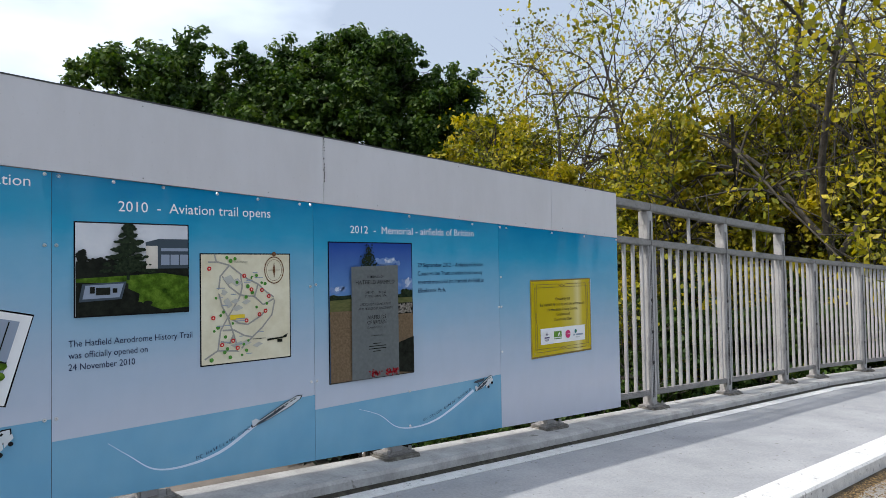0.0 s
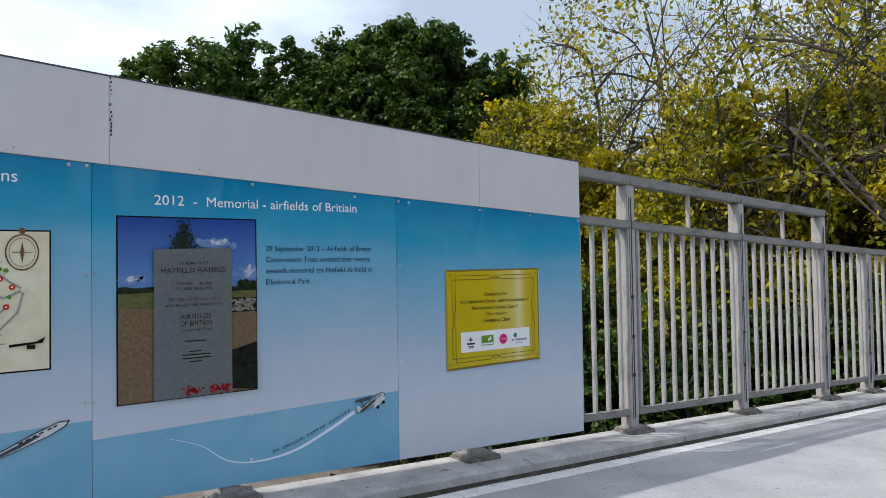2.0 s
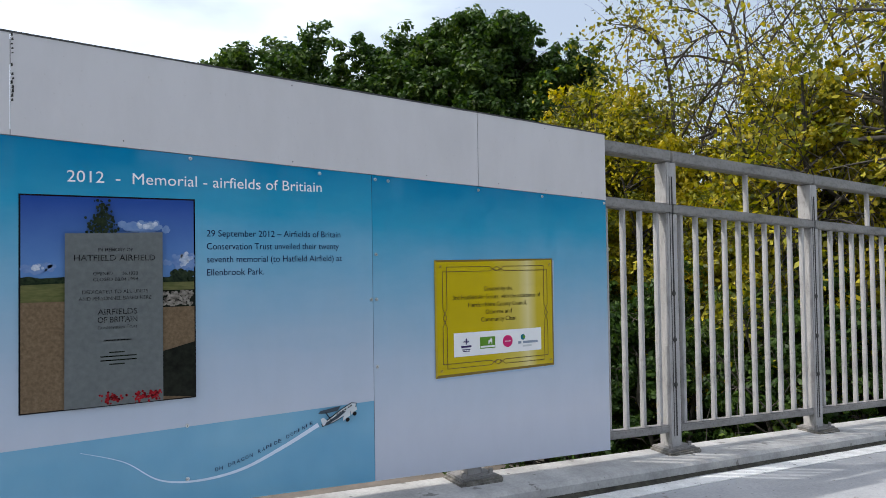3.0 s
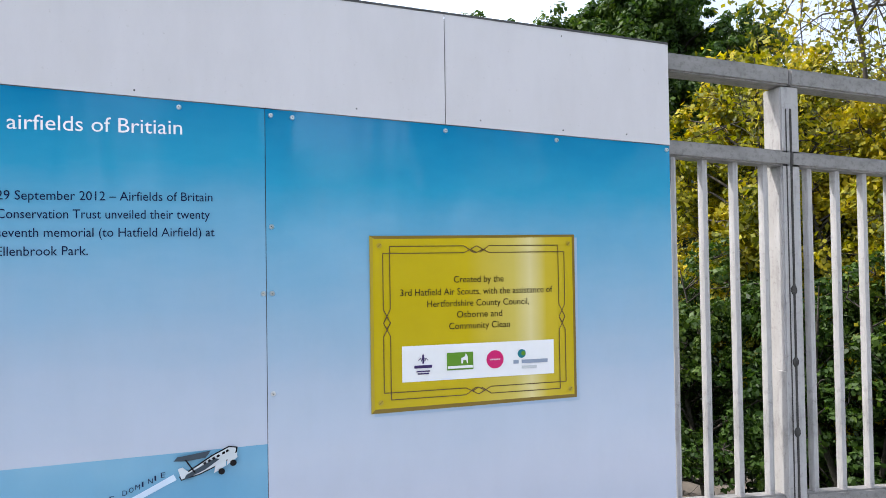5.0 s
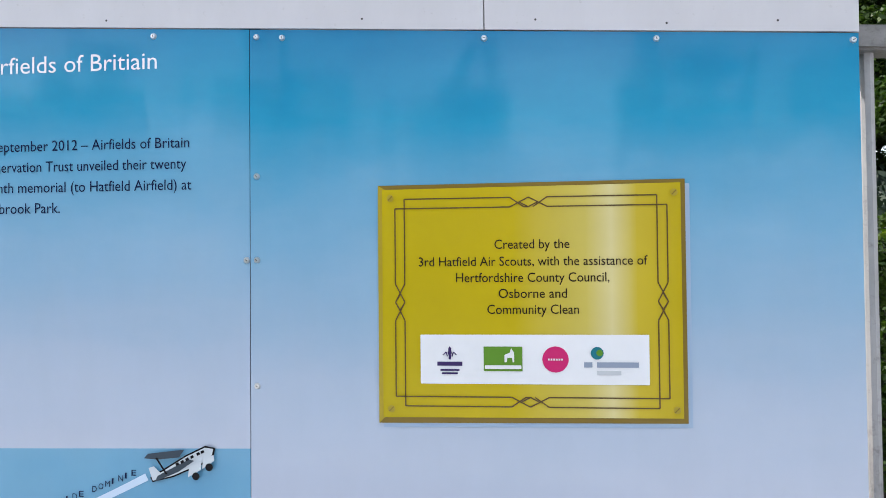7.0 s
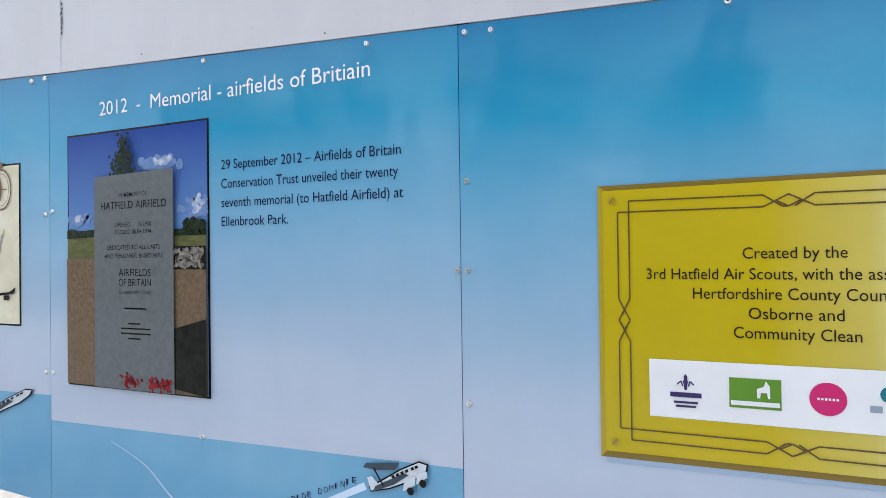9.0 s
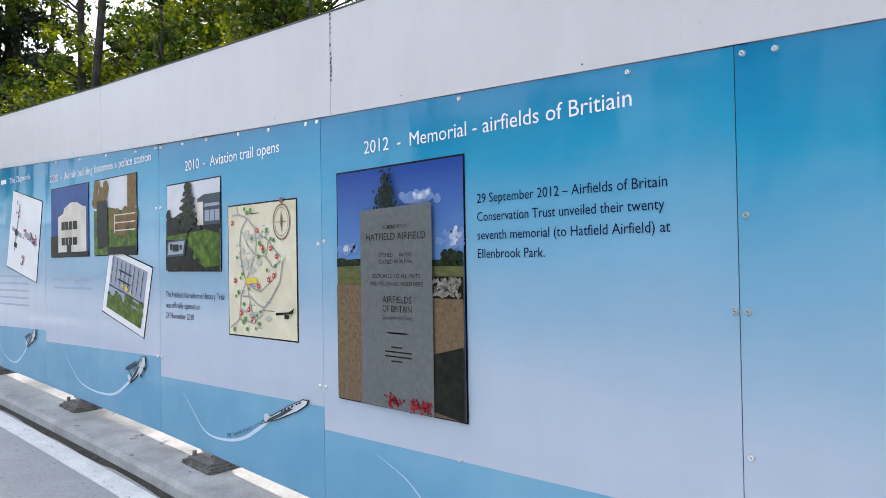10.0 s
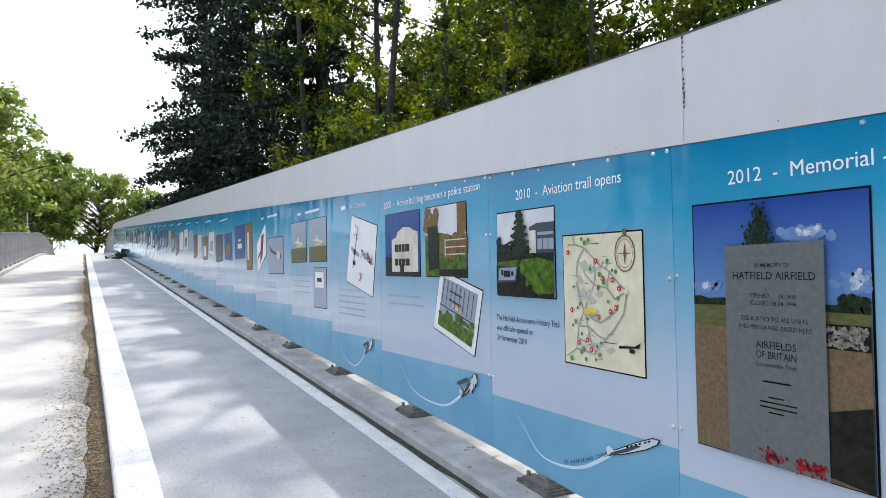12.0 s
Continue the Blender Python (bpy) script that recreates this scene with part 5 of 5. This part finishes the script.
def tree(seed, height, reach, rad, leafmat, per, spread, size, label, kids=(13, 7, 4), clear=0.25, droop=0.02, top=3, keep=1.0, clump=-0.12, stems=1, sparse_top=False):
    r, rng = random.Random(seed), np.random.default_rng(seed)
    verts, faces, tips = [], [], []
    for k in range(stems):
        a, t = 2 * math.pi * (k + r.uniform(-0.3, 0.3)) / stems, r.uniform(0.2, 0.55) if stems > 1 else 0.0
        limbs(r, verts, faces, tips, Vector((0.3 * t * math.cos(a), 0.3 * t * math.sin(a), -0.3)), Vector((math.sin(t) * math.cos(a), math.sin(t) * math.sin(a), math.cos(t))), height * 0.8 * (r.uniform(0.8, 1.05) if stems > 1 else 1), rad, 0, top, droop, 7, kids)
    cz = height * clear
    pts = np.array([t[0] for t in tips])
    hor = np.hypot(pts[:, 0], pts[:, 1])
    f = reach / max(np.percentile(hor, 92), 0.1)
    vs = np.array([tuple(v) for v in verts])
    g = lambda p: np.column_stack([p[:, 0] * (1 + (f - 1) * np.clip(p[:, 2] / cz, 0, 1)), p[:, 1] * (1 + (f - 1) * np.clip(p[:, 2] / cz, 0, 1)), p[:, 2]])
    vs, pts = g(vs), g(pts)
    for arr in (vs, pts):
        far_out = np.minimum(1.0, 1.15 * reach / np.maximum(np.hypot(arr[:, 0], arr[:, 1]), 0.01))
        arr[:, 0] *= far_out
        arr[:, 1] *= far_out
    pts = pts[pts[:, 2] > cz * 0.6]
    pts = pts[rng.random(len(pts)) < keep]
    if sparse_top:
        pts = pts[rng.random(len(pts)) < np.clip(1.35 - 1.1 * pts[:, 2] / height, 0.12, 1)]
    if clump > -1:
        pts = pts[np.array([noise.noise((p[0] * 0.5 + seed, p[1] * 0.5, p[2] * 0.55)) > clump + 0.12 * noise.noise((p[0] * 2, p[1] * 2, p[2] * 2)) for p in pts])]
    e = new("tree")
    me = bpy.data.meshes.new("trunk")
    me.from_pydata(vs.tolist(), [], faces)
    part("trunk", me, M_BARK, e, "", True)
    part("crown", leaf_mesh("crown", rng, pts, per, spread, size), leafmat, e)
    return tagged(e, label, "tree")


def conifer(seed, height, reach, label):
    r, rng = random.Random(seed), np.random.default_rng(seed)
    verts, faces, tips = [], [], []
    tube(verts, faces, [Vector((0, 0, -0.3)), Vector((0.05, 0, height * 0.5)), Vector((0, 0.05, height))], [height * 0.016, height * 0.01, 0.02], 7)
    n = int(height * 10)
    for i in range(n):
        f = 0.1 + 0.9 * i / n
        a = r.uniform(0, 2 * math.pi)
        L = reach * (1.05 - f) ** 0.7 * r.uniform(0.4, 1.15) * (1 + 0.2 * math.sin(f * 23 + 2 * a))
        p = Vector((0, 0, height * f))
        d = Vector((math.cos(a), math.sin(a), 0))
        pts = [p + d * L * t + Vector((0, 0, -0.35 * L * t * t + 0.12 * L * t)) for t in (0, 0.35, 0.7, 1.0)]
        tube(verts, faces, pts, [0.045, 0.03, 0.018, 0.006], 3)
        for t in np.linspace(0.25, 1, max(4, int(L * 4.5))):
            k = pts[0].lerp(pts[-1], t)
            tips.append((k.x, k.y, k.z + 0.1 * L * t * (1 - t)))
    e = new("tree")
    me = bpy.data.meshes.new("trunk")
    me.from_pydata([tuple(v) for v in verts], [], faces)
    part("trunk", me, M_BARK, e, "", True)
    part("crown", leaf_mesh("crown", rng, tips, 20, 0.22, 0.17, 0.45), M_LEAF_CON, e)
    return tagged(e, label, "tree")


def spray_mesh(name, rng, centres, radii, per, size, squash=0.75):
    """Leaves in tufts: each tuft a ragged little dome whose leaves face outwards and up."""
    c, rad = np.repeat(np.asarray(centres), per, axis=0), np.repeat(np.asarray(radii), per)[:, None]
    k = len(c)
    d = rng.normal(0, 1, (k, 3)); d /= np.linalg.norm(d, axis=1)[:, None]
    c = c + d * rad * (rng.uniform(0.15, 1.0, (k, 1)) ** 0.5 * rng.uniform(0.75, 1.2, (k, 1))) * np.array((1, 1, squash))
    n = d * 0.8 + rng.normal(0, 0.55, (k, 3)) + np.array((0, 0, 0.45)); n /= np.linalg.norm(n, axis=1)[:, None]
    a = rng.normal(0, 1, (k, 3)) + np.array((0, 0, -0.5)); a -= (a * n).sum(1)[:, None] * n; a /= np.linalg.norm(a, axis=1)[:, None]
    b = np.cross(n, a)
    s = (size * rng.uniform(0.6, 1.35, k))[:, None]
    v = np.stack([c - a * s * 0.6, c + b * s * 0.36 + a * s * 0.05, c + a * s * 0.6, c - b * s * 0.36 + a * s * 0.05], 1).reshape(-1, 3)
    me = bpy.data.meshes.new(name)
    me.vertices.add(k * 4); me.vertices.foreach_set("co", v.ravel().astype('f'))
    me.loops.add(k * 4); me.loops.foreach_set("vertex_index", np.arange(k * 4, dtype='i'))
    me.polygons.add(k); me.polygons.foreach_set("loop_start", np.arange(0, k * 4, 4, dtype='i'))
    me.update(calc_edges=True)
    return me


def crowned(seed, height, low, reach, leafmat, label, clumps=55, rc=1.5, tufts=10, per=70, size=0.22, rad=0.35, stems=1, inner=0.5, name="tree"):
    """A leafy tree: stems that fork into limbs, each limb ending in a clump made of many tufts of leaves."""
    r, rng = random.Random(seed), np.random.default_rng(seed)
    verts, faces, cen, radii = [], [], [], []
    cz, hz = (low + height) / 2, (height - low) / 2
    feet = []
    for k in range(stems):
        a = 2 * math.pi * k / stems + r.uniform(-0.4, 0.4)
        o = Vector((math.cos(a), math.sin(a), 0)) * (0.0 if stems == 1 else reach * r.uniform(0.3, 0.55))
        pts = [Vector((o.x * 0.12, o.y * 0.12, -0.3)), o * 0.35 + Vector((r.gauss(0, 0.1), r.gauss(0, 0.1), height * 0.25)), o * 0.7 + Vector((r.gauss(0, 0.25), r.gauss(0, 0.25), height * 0.52)), o + Vector((r.gauss(0, 0.3), r.gauss(0, 0.3), height * 0.86))]
        tube(verts, faces, pts, [rad, rad * 0.8, rad * 0.5, rad * 0.12], 8)
        feet.append(pts)
    for i in range(clumps):
        d = Vector((r.gauss(0, 1), r.gauss(0, 1), r.gauss(0.15, 1))).normalized()
        k = r.uniform(inner, 1.0) * (0.86 + 0.3 * noise.noise((d.x * 1.6 + seed, d.y * 1.6, d.z * 1.6)))
        w = rc * r.uniform(0.6, 1.2)
        q = Vector((d.x * (reach - w * 0.5) * k, d.y * (reach - w * 0.5) * k, cz + d.z * (hz - w * 0.4) * k))
        st = min(feet, key=lambda f: (f[2] - q).length)
        f = min(max((q.z - 0.6 * math.hypot(q.x - st[2].x, q.y - st[2].y)) / (height * 0.86), 0.22), 0.92)
        seg = 0 if f < 0.29 else (1 if f < 0.6 else 2)
        g = (f - (0.0, 0.29, 0.6)[seg]) / ((0.29, 0.31, 0.4)[seg])
        p = st[seg].lerp(st[seg + 1], g)
        mid = p.lerp(q, 0.5) + Vector((r.gauss(0, 0.2), r.gauss(0, 0.2), 0.12 * (q - p).length))
        w0 = max(rad * 0.42 * (1 - f * 0.7), 0.02)
        tube(verts, faces, [p, mid, q], [w0, w0 * 0.6, 0.012], 5)
        for t in range(tufts):
            e = rng.normal(0, 1, 3); e /= np.linalg.norm(e)
            u = Vector(e) * w * r.uniform(0.45, 1.0)
            u.z *= 0.72
            cen.append(tuple(q + u)); radii.append(w * r.uniform(0.24, 0.46))
            if t % 2 == 0:
                tube(verts, faces, [q, q + u * 0.6 + Vector((0, 0, 0.06)), q + u], [0.016, 0.010, 0.004], 3)
    e = new(name)
    me = bpy.data.meshes.new("trunk")
    me.from_pydata([tuple(v) for v in verts], [], faces)
    part("trunk", me, M_BARK, e, "", True)
    part("crown", spray_mesh("crown", rng, cen, radii, per, size), leafmat, e)
    return tagged(e, label, "tree")


def thicket(seed, sx, sy, sz, n, per, size, leafmat, label, name="bush", spread=0.35):
    """A bushy mass: clumps of leaves over an uneven mound, on thin stems."""
    r, rng = random.Random(seed), np.random.default_rng(seed)
    c, verts, faces = [], [], []
    while len(c) < n:
        d = rng.normal(0, 1, 3)
        d /= np.linalg.norm(d)
        d[2] = abs(d[2])
        k = rng.uniform(0.55, 1.0) ** 0.5 * (0.8 + 0.35 * noise.noise((d[0] * 2 + seed, d[1] * 2, d[2] * 2)))
        c.append((d[0] * sx * k, d[1] * sy * k, 0.1 + d[2] * sz * k))
    for i in range(0, n, 6):
        p = Vector(c[i])
        tube(verts, faces, [Vector((p.x * 0.3, p.y * 0.3, -0.2)), Vector((p.x * 0.6, p.y * 0.6, p.z * 0.6)), p], [0.05, 0.03, 0.008], 3)
    e = new(name)
    me = bpy.data.meshes.new("stem_cluster")
    me.from_pydata([tuple(v) for v in verts], [], faces)
    tagged(part("stem_cluster", me, M_BARK, e), kind="stuff")
    part("foliage", leaf_mesh("foliage", rng, c, per, spread, size), leafmat, e)
    return tagged(e, label, name)


def stand(ob, x, y, z, turn=0, scale=1.0):
    ob.matrix_world = pose(x, y, z, 0, 0, turn) @ Matrix.Diagonal((scale, scale, scale, 1))
    return ob


def again(ob, x, y, z, turn=0, scale=1.0, label=""):
    o = copy_thing(ob, pose(x, y, z, 0, 0, turn))
    o.scale = (scale, scale, scale)
    return tagged(o, label)


G = -6.0
# tall dark trees beyond the lane
oak = stand(crowned(1, 24.0, 7.5, 7.6, M_LEAF_DARK, "tall dark green broadleaved tree in full leaf beyond the lane", 72, 2.0, 10, 72, 0.27, 0.5), 17.4, 48.0, G, 20, 1.08)
again(oak, 20.0, 50.5, G, 140, 0.84)
elm = stand(crowned(2, 23.5, 6.5, 4.9, M_LEAF_DARK, "tall dark green tree with a billowing crown beyond the lane", 66, 1.6, 10, 66, 0.25, 0.45), 23.2, 40.0, G, 0, 1.06)
again(elm, 21.9, 42.2, G, 250, 1.03)
again(elm, 25.2, 37.7, G, 75, 1.09)
again(elm, 27.3, 35.0, G, 200, 1.06)
again(elm, 29.4, 32.4, G, 310, 0.92)
# yellow-green trees on the near side of the lane
ash = stand(tree(5, 21, 8.0, 0.23, M_LEAF_YEL, 12, 0.26, 0.125, "yellow-green spring tree with thin arching bare branches", (13, 8, 5), 0.3, -0.035, 3, 0.62, -0.02, 4, True), 20.6, 12.0, G, 0)
again(ash, 22.8, 8.6, G, 130, 1.02)
again(ash, 22.0, 6.0, G, 220, 1.08)
again(ash, 30.0, 8.0, G, 300, 1.1)
ivy = stand(crowned(6, 12.6, 0.8, 3.6, M_LEAF_YEL, "leafy yellow-green tree thick with foliage down to the ground", 110, 1.0, 9, 46, 0.135, 0.2, 2, 0.6), 18.4, 10.7, G, 40, 1.03)
again(ivy, 20.6, 8.0, G, 100, 1.06)
again(ivy, 17.6, 16.6, G, 200, 1.12)
again(ivy, 22.5, 5.6, G, 10, 1.06)
again(ivy, 20.4, 18.4, G, 80, 1.12)
again(ivy, 27.5, 5.2, G, 280, 1.1)
again(ivy, 17.9, 13.4, G, 330, 0.92)
again(ivy, 34.0, 5.0, G, 150, 1.15)
# dark green shrubs standing in front of them
holly = stand(crowned(8, 8.0, 0.3, 2.7, M_LEAF_DARK, "dense green shrub below the railing", 80, 0.75, 8, 40, 0.12, 0.1, 3, 0.5), 14.6, 15.2, G, 0)
again(holly, 15.4, 12.2, G, 80, 0.95)
again(holly, 16.6, 9.2, G, 160, 0.98)
again(holly, 18.2, 6.6, G, 240, 0.95)
again(holly, 13.6, 18.6, G, 300, 1.1)
again(holly, 21.5, 5.0, G, 30, 0.95)
# dark trees and conifers beside the ramp
pine = stand(conifer(9, 22, 4.7, "tall dark blue-green conifer behind the panels"), -36.0, 5.9, -4.0, 0, 1.25)
again(pine, -29.5, 7.4, -4.0, 70, 1.15)
again(pine, -23.0, 9.2, -4.5, 150, 1.1)
again(pine, -45.0, 6.4, -3.5, 200, 0.7)
lime = stand(crowned(12, 19, 4.0, 5.2, M_LEAF_MID, "leafy green tree standing close behind the panels", 75, 1.3, 9, 52, 0.15, 0.3), -13.0, 14.0, -5.5, 10, 1.1)
again(lime, -6.5, 16.5, -6, 290, 0.95)
again(lime, -19.5, 14.5, -6, 60, 1.15)
birch = stand(crowned(14, 22.0, 5.0, 3.1, M_LEAF_MID, "slender leafy green tree rising behind the top of the panels", 42, 0.8, 7, 38, 0.10, 0.12, 2, 0.2), -13.5, 8.4, -4.5, 10, 1.25)
again(birch, -20.8, 8.8, -4.5, 120, 1.3)
again(birch, -9.6, 9.2, -4.5, 220, 0.86)
again(birch, -5.4, 8.4, -4.5, 40, 0.68)
again(birch, -24.0, 8.2, -4.5, 300, 1.2)
hazel = stand(crowned(16, 11.0, 1.0, 2.9, M_LEAF_MID, "bushy green tree filling the space behind the panels", 85, 0.8, 8, 40, 0.11, 0.08, 4, 0.45), -6.6, 8.6, -4.8, 0, 0.9)
again(hazel, -10.4, 7.6, -4.8, 80, 1.0)
again(hazel, -14.2, 7.7, -4.8, 170, 1.08)
again(hazel, -18.2, 7.6, -4.6, 250, 1.0)
again(hazel, -22.2, 7.5, -4.4, 330, 0.95)
again(hazel, -2.6, 9.6, -5.4, 120, 0.9)
again(hazel, -15.6, 10.8, -5.2, 200, 1.4)
again(hazel, -11.6, 11.0, -5.4, 20, 1.3)
again(hazel, -20.4, 10.4, -5.0, 290, 1.35)
again(hazel, -40.5, 4.6, -3.0, 60, 0.8)
# trees past the crest and over the road
sal = stand(crowned(15, 14, 1.5, 5.0, M_LEAF_PALE, "pale green tree beyond the bridge crest", 60, 1.3, 9, 44, 0.2, 0.25), -84, -1.5, -2.0, 0, 1.25)
again(sal, -78, -7.5, -2.0, 90, 1.35)
again(sal, -82, 5.0, -2.0, 180, 1.05)
again(sal, -96, -9, -2.0, 260, 1.15)
again(sal, -66, 5.5, -2.0, 40, 0.8)
again(sal, -48, -8.8, -4.0, 20, 1.5)
again(lime, -72, -10.5, -5.5, 120, 1.25, "green tree beside the far railing")
again(lime, -84, -13.0, -5.0, 220, 1.3, "green tree beside the far railing")
# unseen trees added across the road, behind the walker, to darken the panels' reflections
again(lime, -19, -20.0, -6, 70, 0.9, "unseen green tree added across the road to darken reflections")
again(lime, -11, -18.5, -6, 190, 0.88, "unseen green tree added across the road to darken reflections")
again(lime, -4, -19.5, -6, 300, 0.9, "unseen green tree added across the road to darken reflections")
again(lime, 3, -19.0, -6, 250, 0.85, "unseen green tree added across the road to darken reflections")
again(lime, 10, -17.0, -6, 330, 0.85, "unseen green tree added across the road to darken reflections")
again(lime, 17, -18.0, -6, 30, 0.9, "unseen green tree added across the road to darken reflections")
again(lime, 25, -17.0, -6, 130, 0.9, "unseen green tree added across the road to darken reflections")
again(elm, 34, -20.0, -6, 130, 0.8, "unseen green tree added across the road to darken reflections")
# undergrowth below the railing
hedge = stand(thicket(31, 4.5, 3.0, 5.2, 900, 24, 0.16, M_LEAF_MID, "dense green bush on the ground below the bridge", "bush", 0.3), 22.5, 24.5, G, 0, 0.8)
again(hedge, 24.5, 14.0, G, 70, 1.0)
again(hedge, 19.5, 11.5, G, 130, 0.95)
again(hedge, 16.0, 8.5, G, 200, 0.7)
# near-black bushes added where only shade lies under and between the trees
dark = stand(thicket(33, 5.0, 3.5, 9.5, 900, 14, 0.30, M_LEAF_CON, "dark bush standing in for the deep shade under the trees", "bush", 0.4), 13.5, 28.0, G)
again(dark, 19.5, 30.0, G, 80, 1.25)
again(dark, 5.0, 31.0, G, 160, 1.0)
again(dark, 28.0, 28.0, G, 30, 1.1)
again(dark, 17.0, 25.5, G, 30, 1.1)
again(dark, 20.5, 21.5, G, 120, 0.75)
again(dark, 26.0, 21.5, G, 60, 0.85)
again(dark, 23.5, 26.5, G, 210, 1.15)
again(dark, 30.0, 15.0, G, 70, 1.15)
again(dark, 36.0, 12.5, G, 170, 1.2)
again(dark, 43.0, 10.5, G, 270, 1.3)
again(dark, 19.0, 8.8, G, 50, 0.62)
again(dark, 24.5, 7.6, G, 150, 0.66)
again(dark, 30.5, 7.0, G, 250, 0.66)
again(dark, 17.5, 14.5, G, 10, 0.6)
again(dark, 37.5, 6.0, G, 340, 0.7)

# ---- parked car on the lane ----
M_CAR = mat("black_car_paint", (0.008, 0.009, 0.011), 0.18)
M_GLASS = mat("car_glass", (0.05, 0.07, 0.075), 0.05)
M_CHROME, M_TYRE = mat("bright_trim", (0.8, 0.8, 0.8), 0.15, 1.0), mat("tyre_rubber", (0.02, 0.02, 0.02), 0.8)
car = empty("car", pose(16.7, 21.3, G, 0, 0, -35), "black parked car with bright window trim", "car")


def loft(sections):
    """A closed body through cross-sections (x, half width low, half width high, z low, z high)."""
    bm = bmesh.new()
    rows = [[bm.verts.new((x, y, z)) for y, z in ((-wl_, zl), (-wl_ * 1.02, (zl + zh) / 2), (-wh, zh), (wh, zh), (wl_ * 1.02, (zl + zh) / 2), (wl_, zl))] for x, wl_, wh, zl, zh in sections]
    for a, b in zip(rows, rows[1:]):
        for i in range(6):
            bm.faces.new((a[i], a[(i + 1) % 6], b[(i + 1) % 6], b[i]))
    bm.faces.new(rows[0][::-1]); bm.faces.new(rows[-1])
    bmesh.ops.recalc_face_normals(bm, faces=bm.faces)
    bmesh.ops.bevel(bm, geom=bm.edges[:], offset=0.03, segments=2, affect='EDGES')
    return bm


part("body", loft([(-2.1, 0.75, 0.7, 0.35, 0.85), (-1.6, 0.86, 0.8, 0.25, 0.95), (0.7, 0.87, 0.8, 0.22, 0.95), (1.7, 0.85, 0.72, 0.25, 0.82), (2.1, 0.72, 0.62, 0.35, 0.66)]), M_CAR, car, "", True)
part("cabin_glass", loft([(-1.75, 0.74, 0.70, 0.93, 0.97), (-1.2, 0.76, 0.58, 0.93, 1.38), (0.0, 0.76, 0.60, 0.93, 1.42), (1.1, 0.74, 0.70, 0.9, 0.94)]), M_GLASS, car, "", True)
part("roof", loft([(-1.3, 0.6, 0.55, 1.36, 1.41), (-0.6, 0.63, 0.58, 1.40, 1.46), (0.05, 0.62, 0.57, 1.40, 1.44)]), M_CAR, car, "", True)
for s in (-1, 1):
    vv, ff = [], []
    tube(vv, ff, [Vector((1.08, s * 0.74, 0.95)), Vector((0.5, s * 0.68, 1.24)), Vector((0.0, s * 0.62, 1.43)), Vector((-0.7, s * 0.6, 1.44)), Vector((-1.3, s * 0.6, 1.36)), Vector((-1.75, s * 0.72, 0.97))], [0.028] * 6, 6)
    me = bpy.data.meshes.new("trim")
    me.from_pydata([tuple(v) for v in vv], [], ff)
    part("window_trim", me, M_CHROME, car, "bright metal window trim", True)
    bm = bmesh.new()
    bmesh.ops.create_uvsphere(bm, u_segments=10, v_segments=7, radius=1, matrix=Matrix.Translation((0.85, s * 0.95, 1.0)) @ Matrix.Diagonal((0.08, 0.11, 0.075, 1)))
    part("wing_mirror", bm, M_CAR, car, "", True)
    for xw in (-1.35, 1.35):
        bm = bmesh.new()
        bmesh.ops.create_cone(bm, cap_ends=True, segments=20, radius1=0.31, radius2=0.31, depth=0.2, matrix=Matrix.Translation((xw, s * 0.79, 0.31)) @ Matrix.Rotation(radians(90), 4, 'X'))
        wh = part("wheel", bm, M_TYRE, car)
        bm = bmesh.new()
        bmesh.ops.create_cone(bm, cap_ends=True, segments=16, radius1=0.2, radius2=0.17, depth=0.02, matrix=Matrix.Translation((xw, s * 0.9, 0.31)) @ Matrix.Rotation(radians(90), 4, 'X'))
        part("rim", bm, M_CHROME, wh)

# ---- street lamp past the far railing ----
M_POLE = two_scale("galvanised_steel", (0.35, 0.36, 0.37), (0.5, 0.5, 0.51), 8, 60, 0.45)
lamp = empty("street_lamp", pose(-62, -5.7, 0.0), "slim grey street lamp beside the road", "street lamp")
vv, ff = [], []
tube(vv, ff, [Vector((0, 0, -5)), Vector((0, 0, 3)), Vector((0, 0, 7.2))], [0.09, 0.07, 0.05], 10)
me = bpy.data.meshes.new("pole")
me.from_pydata([tuple(v) for v in vv], [], ff)
part("pole", me, M_POLE, lamp, "", True)
part("lamp_head", box(bmesh.new(), -0.16, 0.16, -1.3, 0.05, 7.15, 7.3, 0.04), M_POLE, lamp)
